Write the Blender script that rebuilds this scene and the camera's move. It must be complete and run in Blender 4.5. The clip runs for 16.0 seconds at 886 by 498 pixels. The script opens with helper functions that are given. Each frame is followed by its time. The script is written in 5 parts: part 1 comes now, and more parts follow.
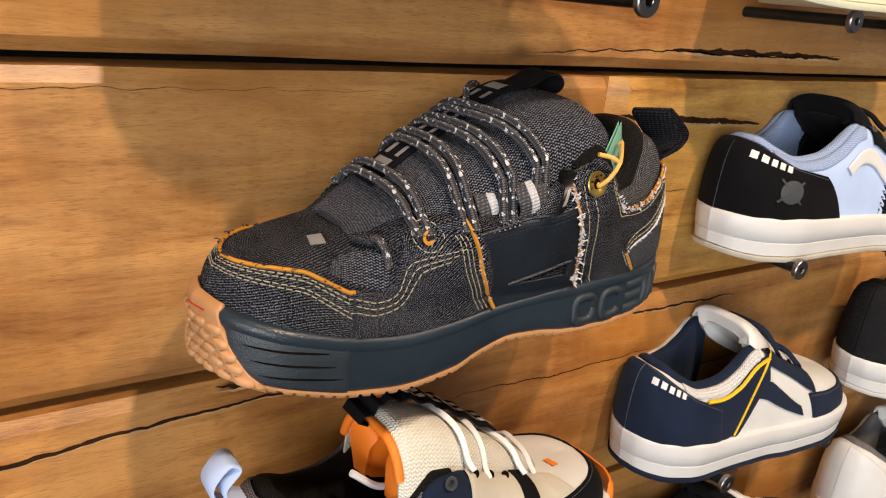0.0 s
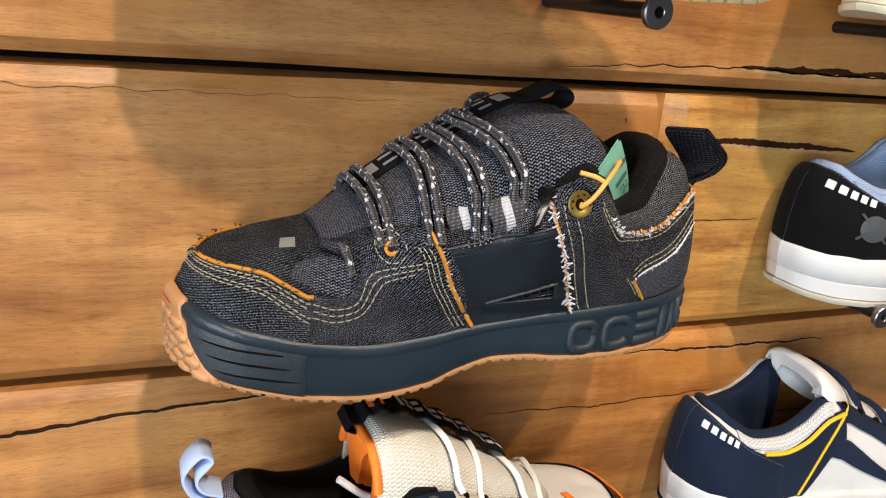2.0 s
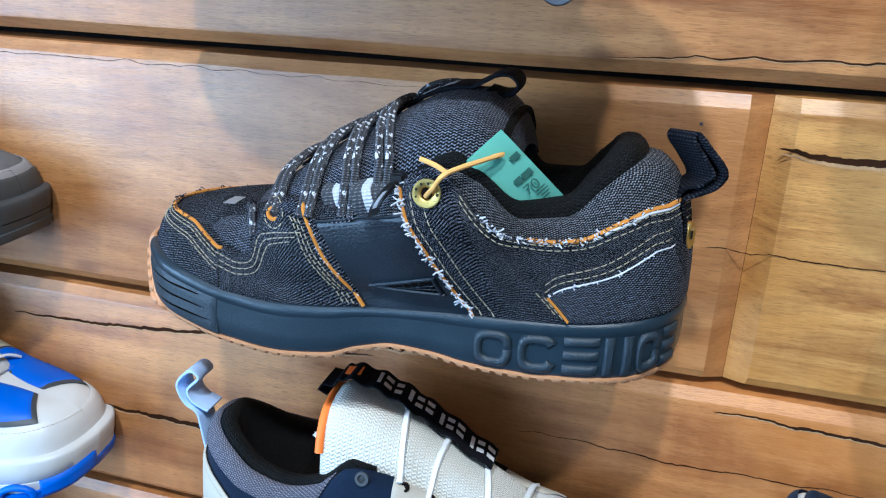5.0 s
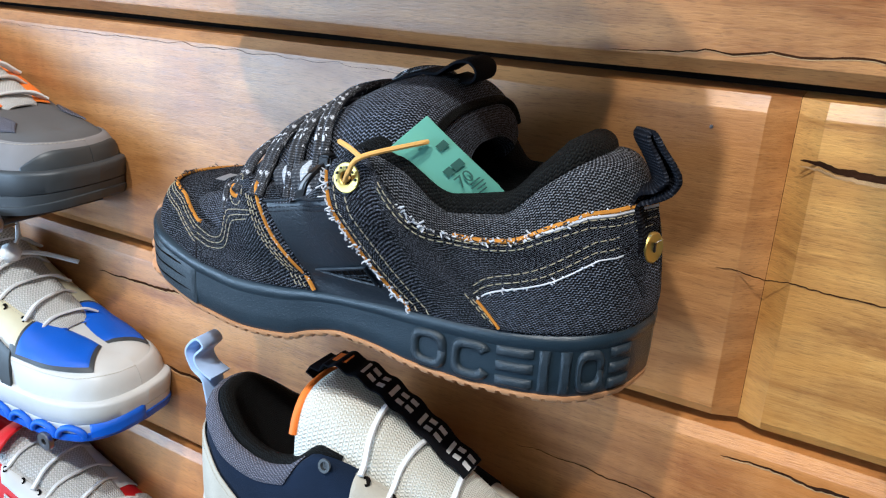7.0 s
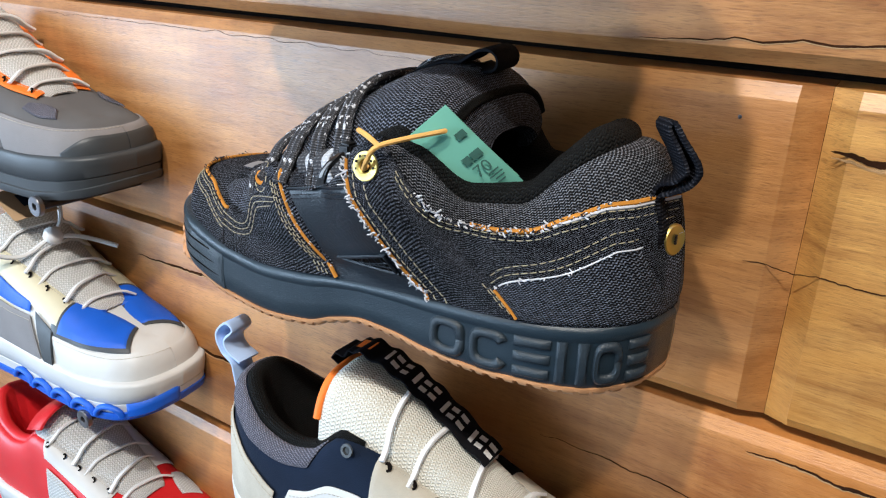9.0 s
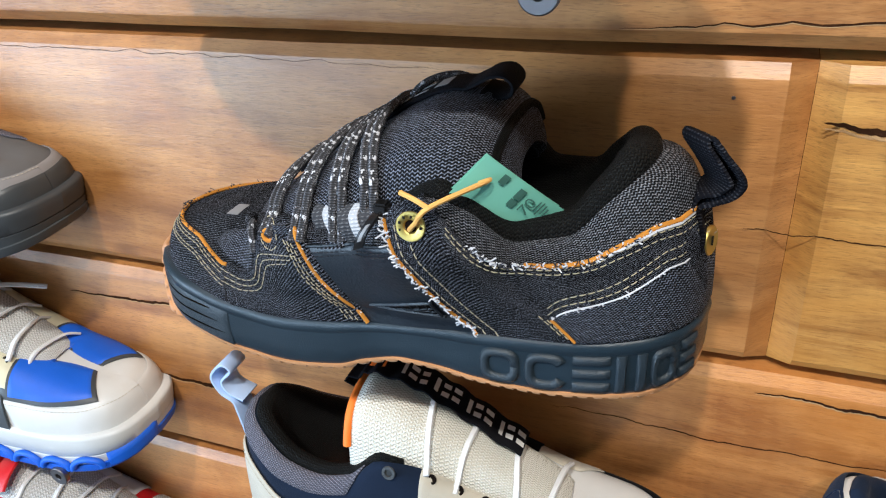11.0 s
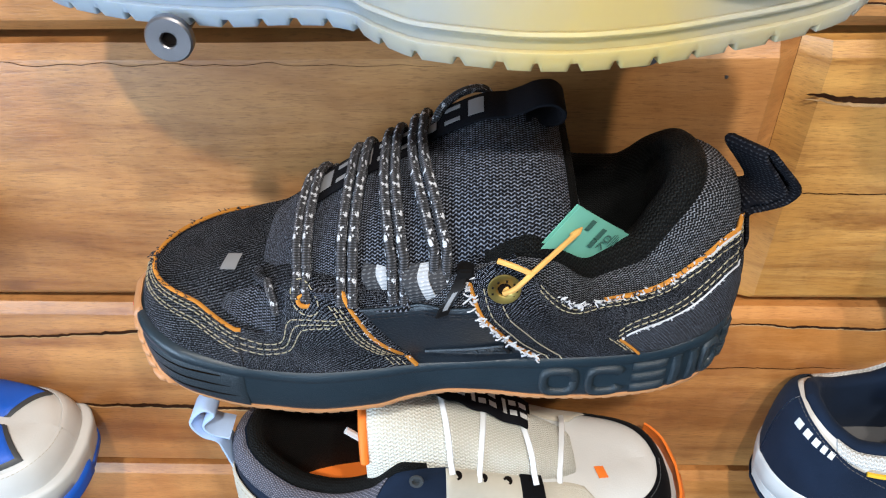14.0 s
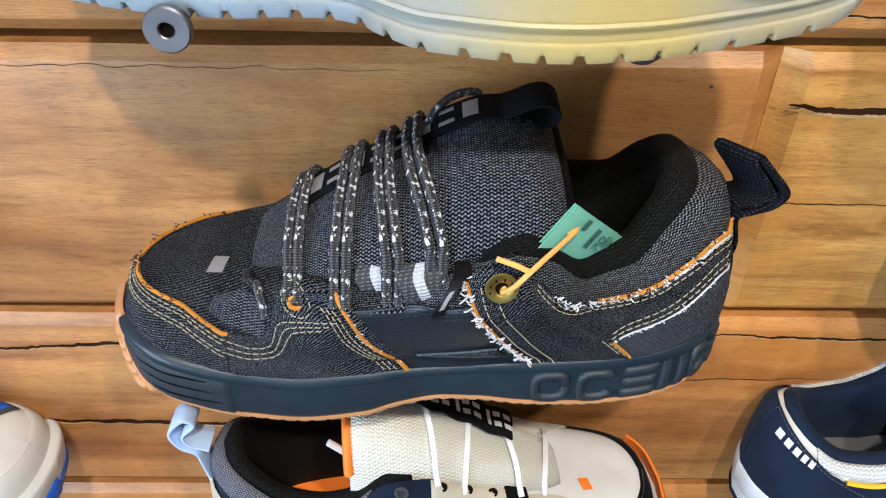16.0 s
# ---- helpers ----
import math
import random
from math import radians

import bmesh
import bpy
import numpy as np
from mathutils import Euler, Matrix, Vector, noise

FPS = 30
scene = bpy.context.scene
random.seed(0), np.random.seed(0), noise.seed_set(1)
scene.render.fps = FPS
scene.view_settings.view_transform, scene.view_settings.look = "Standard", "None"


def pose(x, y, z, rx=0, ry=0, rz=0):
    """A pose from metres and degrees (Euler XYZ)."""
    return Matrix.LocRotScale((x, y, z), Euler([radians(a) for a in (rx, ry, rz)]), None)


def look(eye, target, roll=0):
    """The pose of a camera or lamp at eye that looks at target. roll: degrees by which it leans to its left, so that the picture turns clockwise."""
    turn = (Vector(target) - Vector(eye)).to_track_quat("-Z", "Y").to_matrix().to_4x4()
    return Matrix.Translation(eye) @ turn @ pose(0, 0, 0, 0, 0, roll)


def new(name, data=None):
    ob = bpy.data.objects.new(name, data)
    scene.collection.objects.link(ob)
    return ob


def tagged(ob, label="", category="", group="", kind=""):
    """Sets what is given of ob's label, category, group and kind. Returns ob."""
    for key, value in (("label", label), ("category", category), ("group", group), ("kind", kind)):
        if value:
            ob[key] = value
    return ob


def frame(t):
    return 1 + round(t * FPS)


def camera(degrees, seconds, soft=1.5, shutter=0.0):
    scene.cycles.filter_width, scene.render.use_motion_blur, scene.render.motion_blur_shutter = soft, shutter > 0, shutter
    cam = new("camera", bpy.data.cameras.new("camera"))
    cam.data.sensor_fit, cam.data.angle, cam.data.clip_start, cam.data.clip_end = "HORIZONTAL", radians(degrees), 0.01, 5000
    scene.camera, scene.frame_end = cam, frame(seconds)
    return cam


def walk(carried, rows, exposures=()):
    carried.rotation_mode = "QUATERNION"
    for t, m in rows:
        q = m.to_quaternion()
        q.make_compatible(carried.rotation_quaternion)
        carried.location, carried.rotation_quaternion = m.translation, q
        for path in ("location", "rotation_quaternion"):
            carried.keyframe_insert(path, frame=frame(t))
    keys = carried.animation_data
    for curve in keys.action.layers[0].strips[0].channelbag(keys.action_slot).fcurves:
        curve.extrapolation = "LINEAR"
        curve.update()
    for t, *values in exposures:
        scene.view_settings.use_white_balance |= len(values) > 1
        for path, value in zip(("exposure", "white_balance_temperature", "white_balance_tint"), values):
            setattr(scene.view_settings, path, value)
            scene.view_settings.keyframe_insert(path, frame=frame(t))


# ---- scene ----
cam = camera(59.84, 16.0, soft=1.2)
PATH = [
    (0, (0.0055, 0.0040, 1.5683), (0.2774, 0.3917, 1.4078), 5.34),
    (0.5, (0.0086, 0.0014, 1.5691), (0.2714, 0.3951, 1.4081), 5.28),
    (1, (0.0218, -0.0070, 1.5717), (0.2673, 0.3983, 1.4121), 5.21),
    (1.5, (0.0469, -0.0176, 1.5732), (0.2649, 0.4030, 1.4132), 5.31),
    (2, (0.0864, -0.0288, 1.5725), (0.2694, 0.4080, 1.4121), 5.46),
    (2.5, (0.1281, -0.0412, 1.5752), (0.2657, 0.4113, 1.4129), 5.37),
    (3, (0.1723, -0.0464, 1.5756), (0.2615, 0.4174, 1.4117), 5.19),
    (3.5, (0.2140, -0.0516, 1.5784), (0.2480, 0.4180, 1.4101), 4.58),
    (4, (0.2607, -0.0520, 1.5805), (0.2403, 0.4170, 1.4082), 3.90),
    (4.5, (0.3136, -0.0477, 1.5796), (0.2391, 0.4150, 1.4055), 3.09),
    (5, (0.3616, -0.0410, 1.5761), (0.2417, 0.4127, 1.4035), 2.48),
    (7.5, (0.4676, 0.0205, 1.5698), (0.2219, 0.4186, 1.3931), 2.59),
    (8, (0.4697, 0.0207, 1.5707), (0.2157, 0.4125, 1.3918), 2.43),
    (8.5, (0.4713, 0.0184, 1.5712), (0.2141, 0.4074, 1.3909), 2.28),
    (9, (0.4701, 0.0205, 1.5709), (0.2163, 0.4106, 1.3881), 2.14),
    (11.5, (0.3616, 0.0114, 1.6424), (0.2253, 0.4158, 1.3819), -4.59),
    (12, (0.3380, 0.0196, 1.6567), (0.2288, 0.4206, 1.3787), -4.99),
    (12.5, (0.3141, 0.0291, 1.6697), (0.2334, 0.4257, 1.3762), -4.44),
    (13, (0.2955, 0.0385, 1.6795), (0.2389, 0.4299, 1.3736), -3.64),
    (13.5, (0.2739, 0.0476, 1.6820), (0.2410, 0.4339, 1.3663), -2.38),
    (14, (0.2594, 0.0485, 1.6833), (0.2435, 0.4315, 1.3623), -1.28),
    (14.5, (0.2541, 0.0477, 1.6850), (0.2488, 0.4290, 1.3616), -0.51),
    (15, (0.2524, 0.0492, 1.6836), (0.2541, 0.4307, 1.3604), 0.15),
    (15.5, (0.2504, 0.0503, 1.6787), (0.2556, 0.4352, 1.3596), 0.61),
    (16, (0.2471, 0.0438, 1.6737), (0.2542, 0.4378, 1.3659), 1.09),
]
walk(cam, [(t, look(eye, target, roll)) for t, eye, target, roll in PATH], exposures=[(0, -0.66, 7650, 18), (2, -0.51, 6800, 13), (3.5, -0.31, 4650, 5), (5, -0.38, 4600, 3), (7.5, -0.44, 5400, 6), (9, -0.46, 5600, 7), (12, -0.44, 5550, 6), (16, -0.46, 5700, 7)])

# ---- light ----
world = bpy.data.worlds.new("shop_air")
scene.world = world
world.use_nodes = True
world.node_tree.nodes["Background"].inputs[0].default_value = (0.95, 0.97, 1.0, 1)
world.node_tree.nodes["Background"].inputs[1].default_value = 0.03


def lamp(name, kind, eye, target, energy, colour, **more):
    data = bpy.data.lights.new(name, kind)
    data.energy, data.color = energy, colour
    for key, value in more.items():
        set_lamp(data, key, value)
    ob = new(name, data)
    ob.matrix_world = look(eye, target)
    return ob


def set_lamp(data, key, value):
    if key == "size":
        data.size = value
    elif key == "size_y":
        data.shape, data.size_y = "RECTANGLE", value
    elif key == "radius":
        data.shadow_soft_size = value
    elif key == "cone":
        data.spot_size, data.spot_blend = radians(value), 0.5


lamp("track_spot_a", "SPOT", (0.30, -0.80, 2.95), (0.25, 0.40, 1.40), 170, (1.0, 0.86, 0.70), radius=0.04, cone=60)
lamp("track_spot_b", "SPOT", (0.90, -0.75, 2.95), (0.34, 0.40, 1.40), 108, (1.0, 0.84, 0.66), radius=0.04, cone=60)
lamp("shop_window", "AREA", (-3.2, -3.1, 1.6), (0.1, 0.35, 1.4), 390, (0.75, 0.88, 1.0), size=3.2, size_y=2.2)


# ---- materials ----
def nodes_of(name):
    m = bpy.data.materials.new(name)
    m.use_nodes = True
    t = m.node_tree
    return m, t, t.nodes["Principled BSDF"]


def node(t, kind, inputs=(), **props):
    n = t.nodes.new(kind)
    for key, value in props.items():
        if key == "operation":
            n.operation = value
        elif key == "data_type":
            n.data_type = value
        elif key == "blend_type":
            n.blend_type = value
        elif key == "feature":
            n.feature = value
        elif key == "clamp":
            n.use_clamp = value
    for key, value in dict(inputs).items():
        if isinstance(value, bpy.types.NodeSocket):
            t.links.new(value, n.inputs[key])
        else:
            n.inputs[key].default_value = value
    return n


def maths(t, op, a, b=0.0, c=0.0):
    return node(t, "ShaderNodeMath", {0: a, 1: b, 2: c}, operation=op).outputs[0]


def blend(t, f, a, b):
    n = node(t, "ShaderNodeMix", {0: f, 6: a, 7: b}, data_type="RGBA")
    return n.outputs[2]


def stretched(t, socket, scale):
    return node(t, "ShaderNodeMapping", {"Vector": socket, "Scale": scale}).outputs[0]


def noise_of(t, vector, scale, detail=3.0, rough=0.55, distort=0.0):
    return node(t, "ShaderNodeTexNoise", {"Vector": vector, "Scale": scale, "Detail": detail, "Roughness": rough, "Distortion": distort}).outputs[0]


def ramp(t, f, lo, hi):
    n = node(t, "ShaderNodeMapRange", {"Value": f, "From Min": lo, "From Max": hi})
    return n.outputs[0]


def bump(t, b, height, strength, distance):
    n = node(t, "ShaderNodeBump", {"Height": height, "Strength": strength, "Distance": distance})
    t.links.new(n.outputs[0], b.inputs["Normal"])
    return n


def rgba(c):
    return (*c, 1.0)


def plain(name, colour, rough=0.5, metal=0.0, grain=900.0, depth=0.15, vary=0.15, coat=0.0, trans=0.0, sheen=0.0):
    """A surface of one colour with fine grain and broad uneven wear."""
    m, t, b = nodes_of(name)
    at = node(t, "ShaderNodeTexCoord").outputs["Object"]
    fine, broad = noise_of(t, at, grain, 2), noise_of(t, at, 28.0, 4)
    dark = tuple(v * (1 - vary) for v in colour)
    light = tuple(min(1, v * (1 + vary)) for v in colour)
    t.links.new(blend(t, ramp(t, broad, 0.3, 0.7), rgba(dark), rgba(light)), b.inputs["Base Color"])
    t.links.new(node(t, "ShaderNodeMapRange", {"Value": broad, "From Min": 0.3, "From Max": 0.7, "To Min": max(0.02, rough - 0.08), "To Max": min(1, rough + 0.08)}).outputs[0], b.inputs["Roughness"])
    b.inputs["Metallic"].default_value = metal
    b.inputs["Coat Weight"].default_value = coat
    b.inputs["Transmission Weight"].default_value = trans
    b.inputs["Sheen Weight"].default_value = sheen
    if rough > 0.74:
        b.inputs["Specular IOR Level"].default_value = 0.06
    bump(t, b, fine, depth, 0.0006)
    return m


def twill(name, dark, light, pitch=0.0011, slope=0.7, amount=0.5, depth=0.5):
    """Diagonal weave of two yarns, the light one broken into short dashes."""
    m, t, b = nodes_of(name)
    at = node(t, "ShaderNodeTexCoord").outputs["UV"]
    xy = node(t, "ShaderNodeSeparateXYZ", {0: at})
    u, v = xy.outputs[0], xy.outputs[1]
    along = maths(t, "ADD", u, maths(t, "MULTIPLY", v, slope))
    wave = maths(t, "SINE", maths(t, "MULTIPLY", along, 6.283 / pitch))
    cross = maths(t, "SINE", maths(t, "MULTIPLY", maths(t, "SUBTRACT", v, maths(t, "MULTIPLY", u, 0.3)), 6.283 / (pitch * 1.6)))
    speck = noise_of(t, stretched(t, at, (1700, 1050, 1)), 1.0, 2)
    broad = noise_of(t, at, 45.0, 4)
    f = maths(t, "ADD", maths(t, "MULTIPLY", wave, 0.34), maths(t, "MULTIPLY", cross, 0.24))
    f = maths(t, "ADD", f, maths(t, "MULTIPLY", maths(t, "SUBTRACT", speck, 0.5), 2.0))
    f = maths(t, "ADD", f, maths(t, "MULTIPLY", maths(t, "SUBTRACT", broad, 0.5), 0.35))
    lit = maths(t, "MULTIPLY", ramp(t, f, 0.20, 0.66), amount)
    t.links.new(blend(t, lit, rgba(dark), rgba(light)), b.inputs["Base Color"])
    b.inputs["Roughness"].default_value = 0.85
    b.inputs["Specular IOR Level"].default_value = 0.05
    bump(t, b, maths(t, "ADD", wave, maths(t, "MULTIPLY", speck, 1.5)), depth, 0.0004)
    return m


def knit(name, dark, light, column=0.0030, row=0.0016, amount=0.6, depth=0.8, fleck=0.5):
    """Knitted ribs: columns of small slanted stitches with open dark gaps."""
    m, t, b = nodes_of(name)
    at = node(t, "ShaderNodeTexCoord").outputs["UV"]
    xy = node(t, "ShaderNodeSeparateXYZ", {0: at})
    u, v = xy.outputs[0], xy.outputs[1]
    saw = maths(t, "ABSOLUTE", maths(t, "SUBTRACT", maths(t, "FRACT", maths(t, "DIVIDE", u, column)), 0.5))
    wave = maths(t, "SINE", maths(t, "MULTIPLY", maths(t, "ADD", maths(t, "DIVIDE", v, row), maths(t, "MULTIPLY", saw, 1.2)), 6.283))
    rib = maths(t, "COSINE", maths(t, "MULTIPLY", u, 12.566 / column))
    speck = noise_of(t, stretched(t, at, (500, 500, 1)), 1.0, 3)
    f = maths(t, "ADD", maths(t, "MULTIPLY", wave, 0.42), maths(t, "MULTIPLY", rib, 0.16))
    f = maths(t, "ADD", f, maths(t, "MULTIPLY", maths(t, "SUBTRACT", speck, 0.5), 2.0 * fleck))
    lit = maths(t, "MULTIPLY", ramp(t, f, 0.05, 0.6), amount)
    t.links.new(blend(t, lit, rgba(dark), rgba(light)), b.inputs["Base Color"])
    b.inputs["Roughness"].default_value = 0.7
    b.inputs["Specular IOR Level"].default_value = 0.15
    bump(t, b, f, depth, 0.0007)
    return m


def rope(name, dark, light):
    """Braided cord with white tracer flecks."""
    m, t, b = nodes_of(name)
    at = node(t, "ShaderNodeTexCoord").outputs["UV"]
    xy = node(t, "ShaderNodeSeparateXYZ", {0: at})
    u, v = xy.outputs[0], xy.outputs[1]
    braid = maths(t, "SINE", maths(t, "MULTIPLY", maths(t, "ADD", maths(t, "DIVIDE", u, 0.0022), maths(t, "MULTIPLY", v, 2.0)), 6.283))
    other = maths(t, "SINE", maths(t, "MULTIPLY", maths(t, "SUBTRACT", maths(t, "DIVIDE", u, 0.0022), maths(t, "MULTIPLY", v, 2.0)), 6.283))
    cell = noise_of(t, stretched(t, at, (300, 4.5, 1)), 1.0, 2, 0.6)
    white = ramp(t, cell, 0.585, 0.62)
    weave = maths(t, "MULTIPLY", braid, other)
    c = blend(t, ramp(t, weave, -0.2, 0.9), rgba(dark), rgba(tuple(v * 10 for v in dark)))
    t.links.new(blend(t, white, c, rgba(light)), b.inputs["Base Color"])
    b.inputs["Roughness"].default_value = 0.75
    bump(t, b, weave, 0.7, 0.0005)
    return m


def timber(name, tone=(1.0, 1.0, 1.0), streak=1.0):
    """Oiled reclaimed hardwood: long grain, pores, figure and knots."""
    m, t, b = nodes_of(name)
    info = node(t, "ShaderNodeObjectInfo").outputs["Random"]
    at = node(t, "ShaderNodeTexCoord").outputs["Object"]
    shift = node(t, "ShaderNodeCombineXYZ", {0: maths(t, "MULTIPLY", info, 37.0), 1: maths(t, "MULTIPLY", info, 11.0), 2: maths(t, "MULTIPLY", info, 23.0)}).outputs[0]
    p = node(t, "ShaderNodeVectorMath", {0: at, 1: shift}, operation="ADD").outputs[0]
    warp = noise_of(t, stretched(t, p, (4, 4, 10)), 1.0, 3)
    figure = noise_of(t, stretched(t, p, (3.6, 10, 30)), 1.0, 7, 0.62, 1.3)
    grain = noise_of(t, stretched(t, p, (24, 60, 300)), 1.0, 5, 0.72, 0.5)
    pores = noise_of(t, stretched(t, p, (150, 300, 1500)), 1.0, 2)
    stain = noise_of(t, stretched(t, p, (5, 6, 26)), 1.0, 5, 0.65, 1.4)
    ripple = noise_of(t, stretched(t, p, (75, 20, 16)), 1.0, 2, 0.5, 0.5)
    f = maths(t, "ADD", maths(t, "MULTIPLY", figure, 0.82), maths(t, "MULTIPLY", grain, 0.34))
    f = maths(t, "ADD", f, maths(t, "MULTIPLY", maths(t, "SUBTRACT", warp, 0.5), 0.30))
    f = maths(t, "ADD", f, maths(t, "MULTIPLY", maths(t, "SUBTRACT", ripple, 0.5), 0.16))
    shade = lambda c: rgba(tuple(v * k for v, k in zip(c, tone)))
    c = blend(t, ramp(t, f, 0.40, 0.72), shade((0.245, 0.092, 0.024)), shade((0.560, 0.275, 0.090)))
    c = blend(t, maths(t, "MULTIPLY", ramp(t, stain, 0.58, 0.74), 0.62 * streak), c, shade((0.20, 0.066, 0.016)))
    c = blend(t, maths(t, "MULTIPLY", ramp(t, grain, 0.56, 0.66), 0.30), c, shade((0.17, 0.062, 0.018)))
    c = blend(t, maths(t, "MULTIPLY", ramp(t, pores, 0.54, 0.70), 0.45), c, shade((0.13, 0.050, 0.015)))
    patch = noise_of(t, stretched(t, p, (5, 5, 9)), 1.0, 3, 0.5, 0.8)
    c = blend(t, maths(t, "MULTIPLY", ramp(t, patch, 0.50, 0.72), 0.50), c, shade((0.52, 0.205, 0.036)))
    c = blend(t, maths(t, "MULTIPLY", ramp(t, patch, 0.48, 0.28), 0.30), c, shade((0.46, 0.27, 0.115)))
    knot = node(t, "ShaderNodeTexVoronoi", {"Vector": stretched(t, p, (7, 4, 13)), "Scale": 1.0, "Randomness": 1.0}).outputs["Distance"]
    c = blend(t, maths(t, "MULTIPLY", ramp(t, knot, 0.10, 0.02), 0.55), c, shade((0.12, 0.042, 0.012)))
    t.links.new(c, b.inputs["Base Color"])
    t.links.new(node(t, "ShaderNodeMapRange", {"Value": grain, "From Min": 0.3, "From Max": 0.7, "To Min": 0.36, "To Max": 0.50}).outputs[0], b.inputs["Roughness"])
    b.inputs["Coat Weight"].default_value = 0.28
    b.inputs["Coat Roughness"].default_value = 0.36
    bump(t, b, maths(t, "ADD", maths(t, "MULTIPLY", grain, 0.6), maths(t, "MULTIPLY", pores, -0.5)), 0.35, 0.0010)
    return m


WOOD = timber("oiled_hardwood")
WOOD_PALE = timber("pale_oiled_hardwood", (1.22, 1.34, 1.08), 1.6)
WOOD_RED = timber("reddish_oiled_hardwood", (1.02, 0.96, 0.86), 0.8)
GAP = plain("dark_gap", (0.006, 0.004, 0.003), 0.9, vary=0.3)
RAW_WOOD = plain("torn_pale_wood", (0.50, 0.31, 0.15), 0.8, grain=700, depth=0.8, vary=0.35)
SPLIT = plain("split_wood", (0.036, 0.015, 0.007), 0.9, grain=500, depth=0.8, vary=0.5)
DENIM = twill("black_denim", (0.003, 0.003, 0.004), (0.41, 0.44, 0.54), 0.00072, 0.6, 0.72)
DENIM_TOP = twill("black_denim_ribbed", (0.003, 0.003, 0.004), (0.36, 0.385, 0.47), 0.00080, 1.8, 0.62)
KNIT = knit("black_knit", (0.002, 0.002, 0.003), (0.36, 0.39, 0.49), 0.0026, 0.0012, 0.66)
KNIT_FINE = knit("black_knit_fine", (0.003, 0.003, 0.004), (0.43, 0.445, 0.50), 0.0024, 0.0013, 0.64)
LEATHER = plain("black_leather", (0.009, 0.014, 0.021), 0.42, grain=800, depth=0.6, vary=0.25)
RUBBER = plain("blue_black_rubber", (0.013, 0.024, 0.035), 0.36, grain=1600, depth=0.35, vary=0.15)
RUBBER_RIM = plain("pebbled_rubber", (0.017, 0.026, 0.035), 0.44, grain=1400, depth=0.6, vary=0.12)
GUM = plain("gum_rubber", (0.50, 0.245, 0.105), 0.5, grain=400, depth=0.2, vary=0.15)
RAW = plain("raw_ochre_edge", (0.52, 0.22, 0.035), 0.85, grain=1500, depth=0.6, vary=0.3)
FRAY = plain("white_fray", (0.55, 0.55, 0.58), 0.9, vary=0.2)
THREAD = plain("cream_thread", (0.42, 0.37, 0.25), 0.75, vary=0.2)
THREAD_DARK = plain("dark_thread", (0.03, 0.03, 0.035), 0.75, vary=0.2)
LINING = knit("black_fleece", (0.002, 0.002, 0.002), (0.024, 0.026, 0.025), 0.0020, 0.0017, 0.55, 0.9, 0.8)
TAPE = plain("black_webbing", (0.007, 0.007, 0.009), 0.80, grain=1800, depth=0.5, vary=0.2)
TAPE_PRINT = plain("grey_print", (0.22, 0.22, 0.23), 0.5, vary=0.1)
ROPE = rope("speckled_cord", (0.012, 0.012, 0.014), (0.62, 0.63, 0.68))
WEB_GREY = twill("grey_webbing", (0.05, 0.05, 0.055), (0.25, 0.25, 0.26), 0.0016, 0.0, 0.6)
WEB_WHITE = twill("white_webbing", (0.42, 0.43, 0.46), (0.75, 0.76, 0.80), 0.0016, 0.0, 0.6)
BRASS = plain("brass", (0.52, 0.40, 0.12), 0.38, metal=1.0, vary=0.15, depth=0.1)
STEEL = plain("dark_steel", (0.27, 0.255, 0.265), 0.36, metal=1.0, vary=0.2, depth=0.04)
STEEL_BLACK = plain("blackened_steel", (0.03, 0.028, 0.028), 0.4, metal=0.8, vary=0.3)
CARD = plain("mint_card", (0.20, 0.50, 0.38), 0.6, vary=0.06, depth=0.05)
CARD_INK = plain("dark_ink", (0.05, 0.13, 0.10), 0.6, vary=0.1)
CORD_YELLOW = plain("yellow_cord", (0.72, 0.40, 0.10), 0.7, grain=1500, depth=0.6)
WHITE = plain("white_leather", (0.63, 0.63, 0.62), 0.45, grain=900, depth=0.2, vary=0.05)
WHITE_RUB = plain("white_rubber", (0.61, 0.61, 0.60), 0.45, vary=0.05)
CREAM_MESH = knit("cream_mesh", (0.64, 0.62, 0.54), (0.88, 0.87, 0.82), 0.0034, 0.0019, 1.0, 0.9, 0.2)
WHITE_MESH = knit("white_mesh", (0.52, 0.52, 0.51), (0.82, 0.82, 0.82), 0.0030, 0.0030, 1.0, 0.9, 0.2)
GREY_MESH = knit("grey_mesh", (0.07, 0.07, 0.09), (0.34, 0.33, 0.40), 0.0028, 0.0016, 0.9, 0.8, 0.3)
BLUE_MESH = knit("light_blue_mesh", (0.20, 0.28, 0.46), (0.50, 0.62, 0.85), 0.0024, 0.0016, 1.0, 0.6, 0.2)
BEIGE = plain("beige_suede", (0.50, 0.46, 0.38), 0.9, grain=1500, depth=0.6, sheen=0.2)
NAVY = plain("navy_nubuck", (0.010, 0.017, 0.036), 0.8, grain=1500, depth=0.5, sheen=0.04, vary=0.2)
INK = plain("black_nubuck", (0.005, 0.005, 0.006), 0.85, grain=1500, depth=0.5, sheen=0.02, vary=0.3)
ORANGE = plain("orange_fabric", (0.86, 0.20, 0.015), 0.6, grain=1500, depth=0.4, vary=0.08)
YELLOW = plain("yellow_trim", (0.80, 0.47, 0.02), 0.5, vary=0.08)
BLUE = plain("royal_blue", (0.015, 0.11, 0.62), 0.5, grain=1500, depth=0.4, vary=0.1)
ICE = plain("ice_blue_leather", (0.42, 0.55, 0.80), 0.5, vary=0.06)
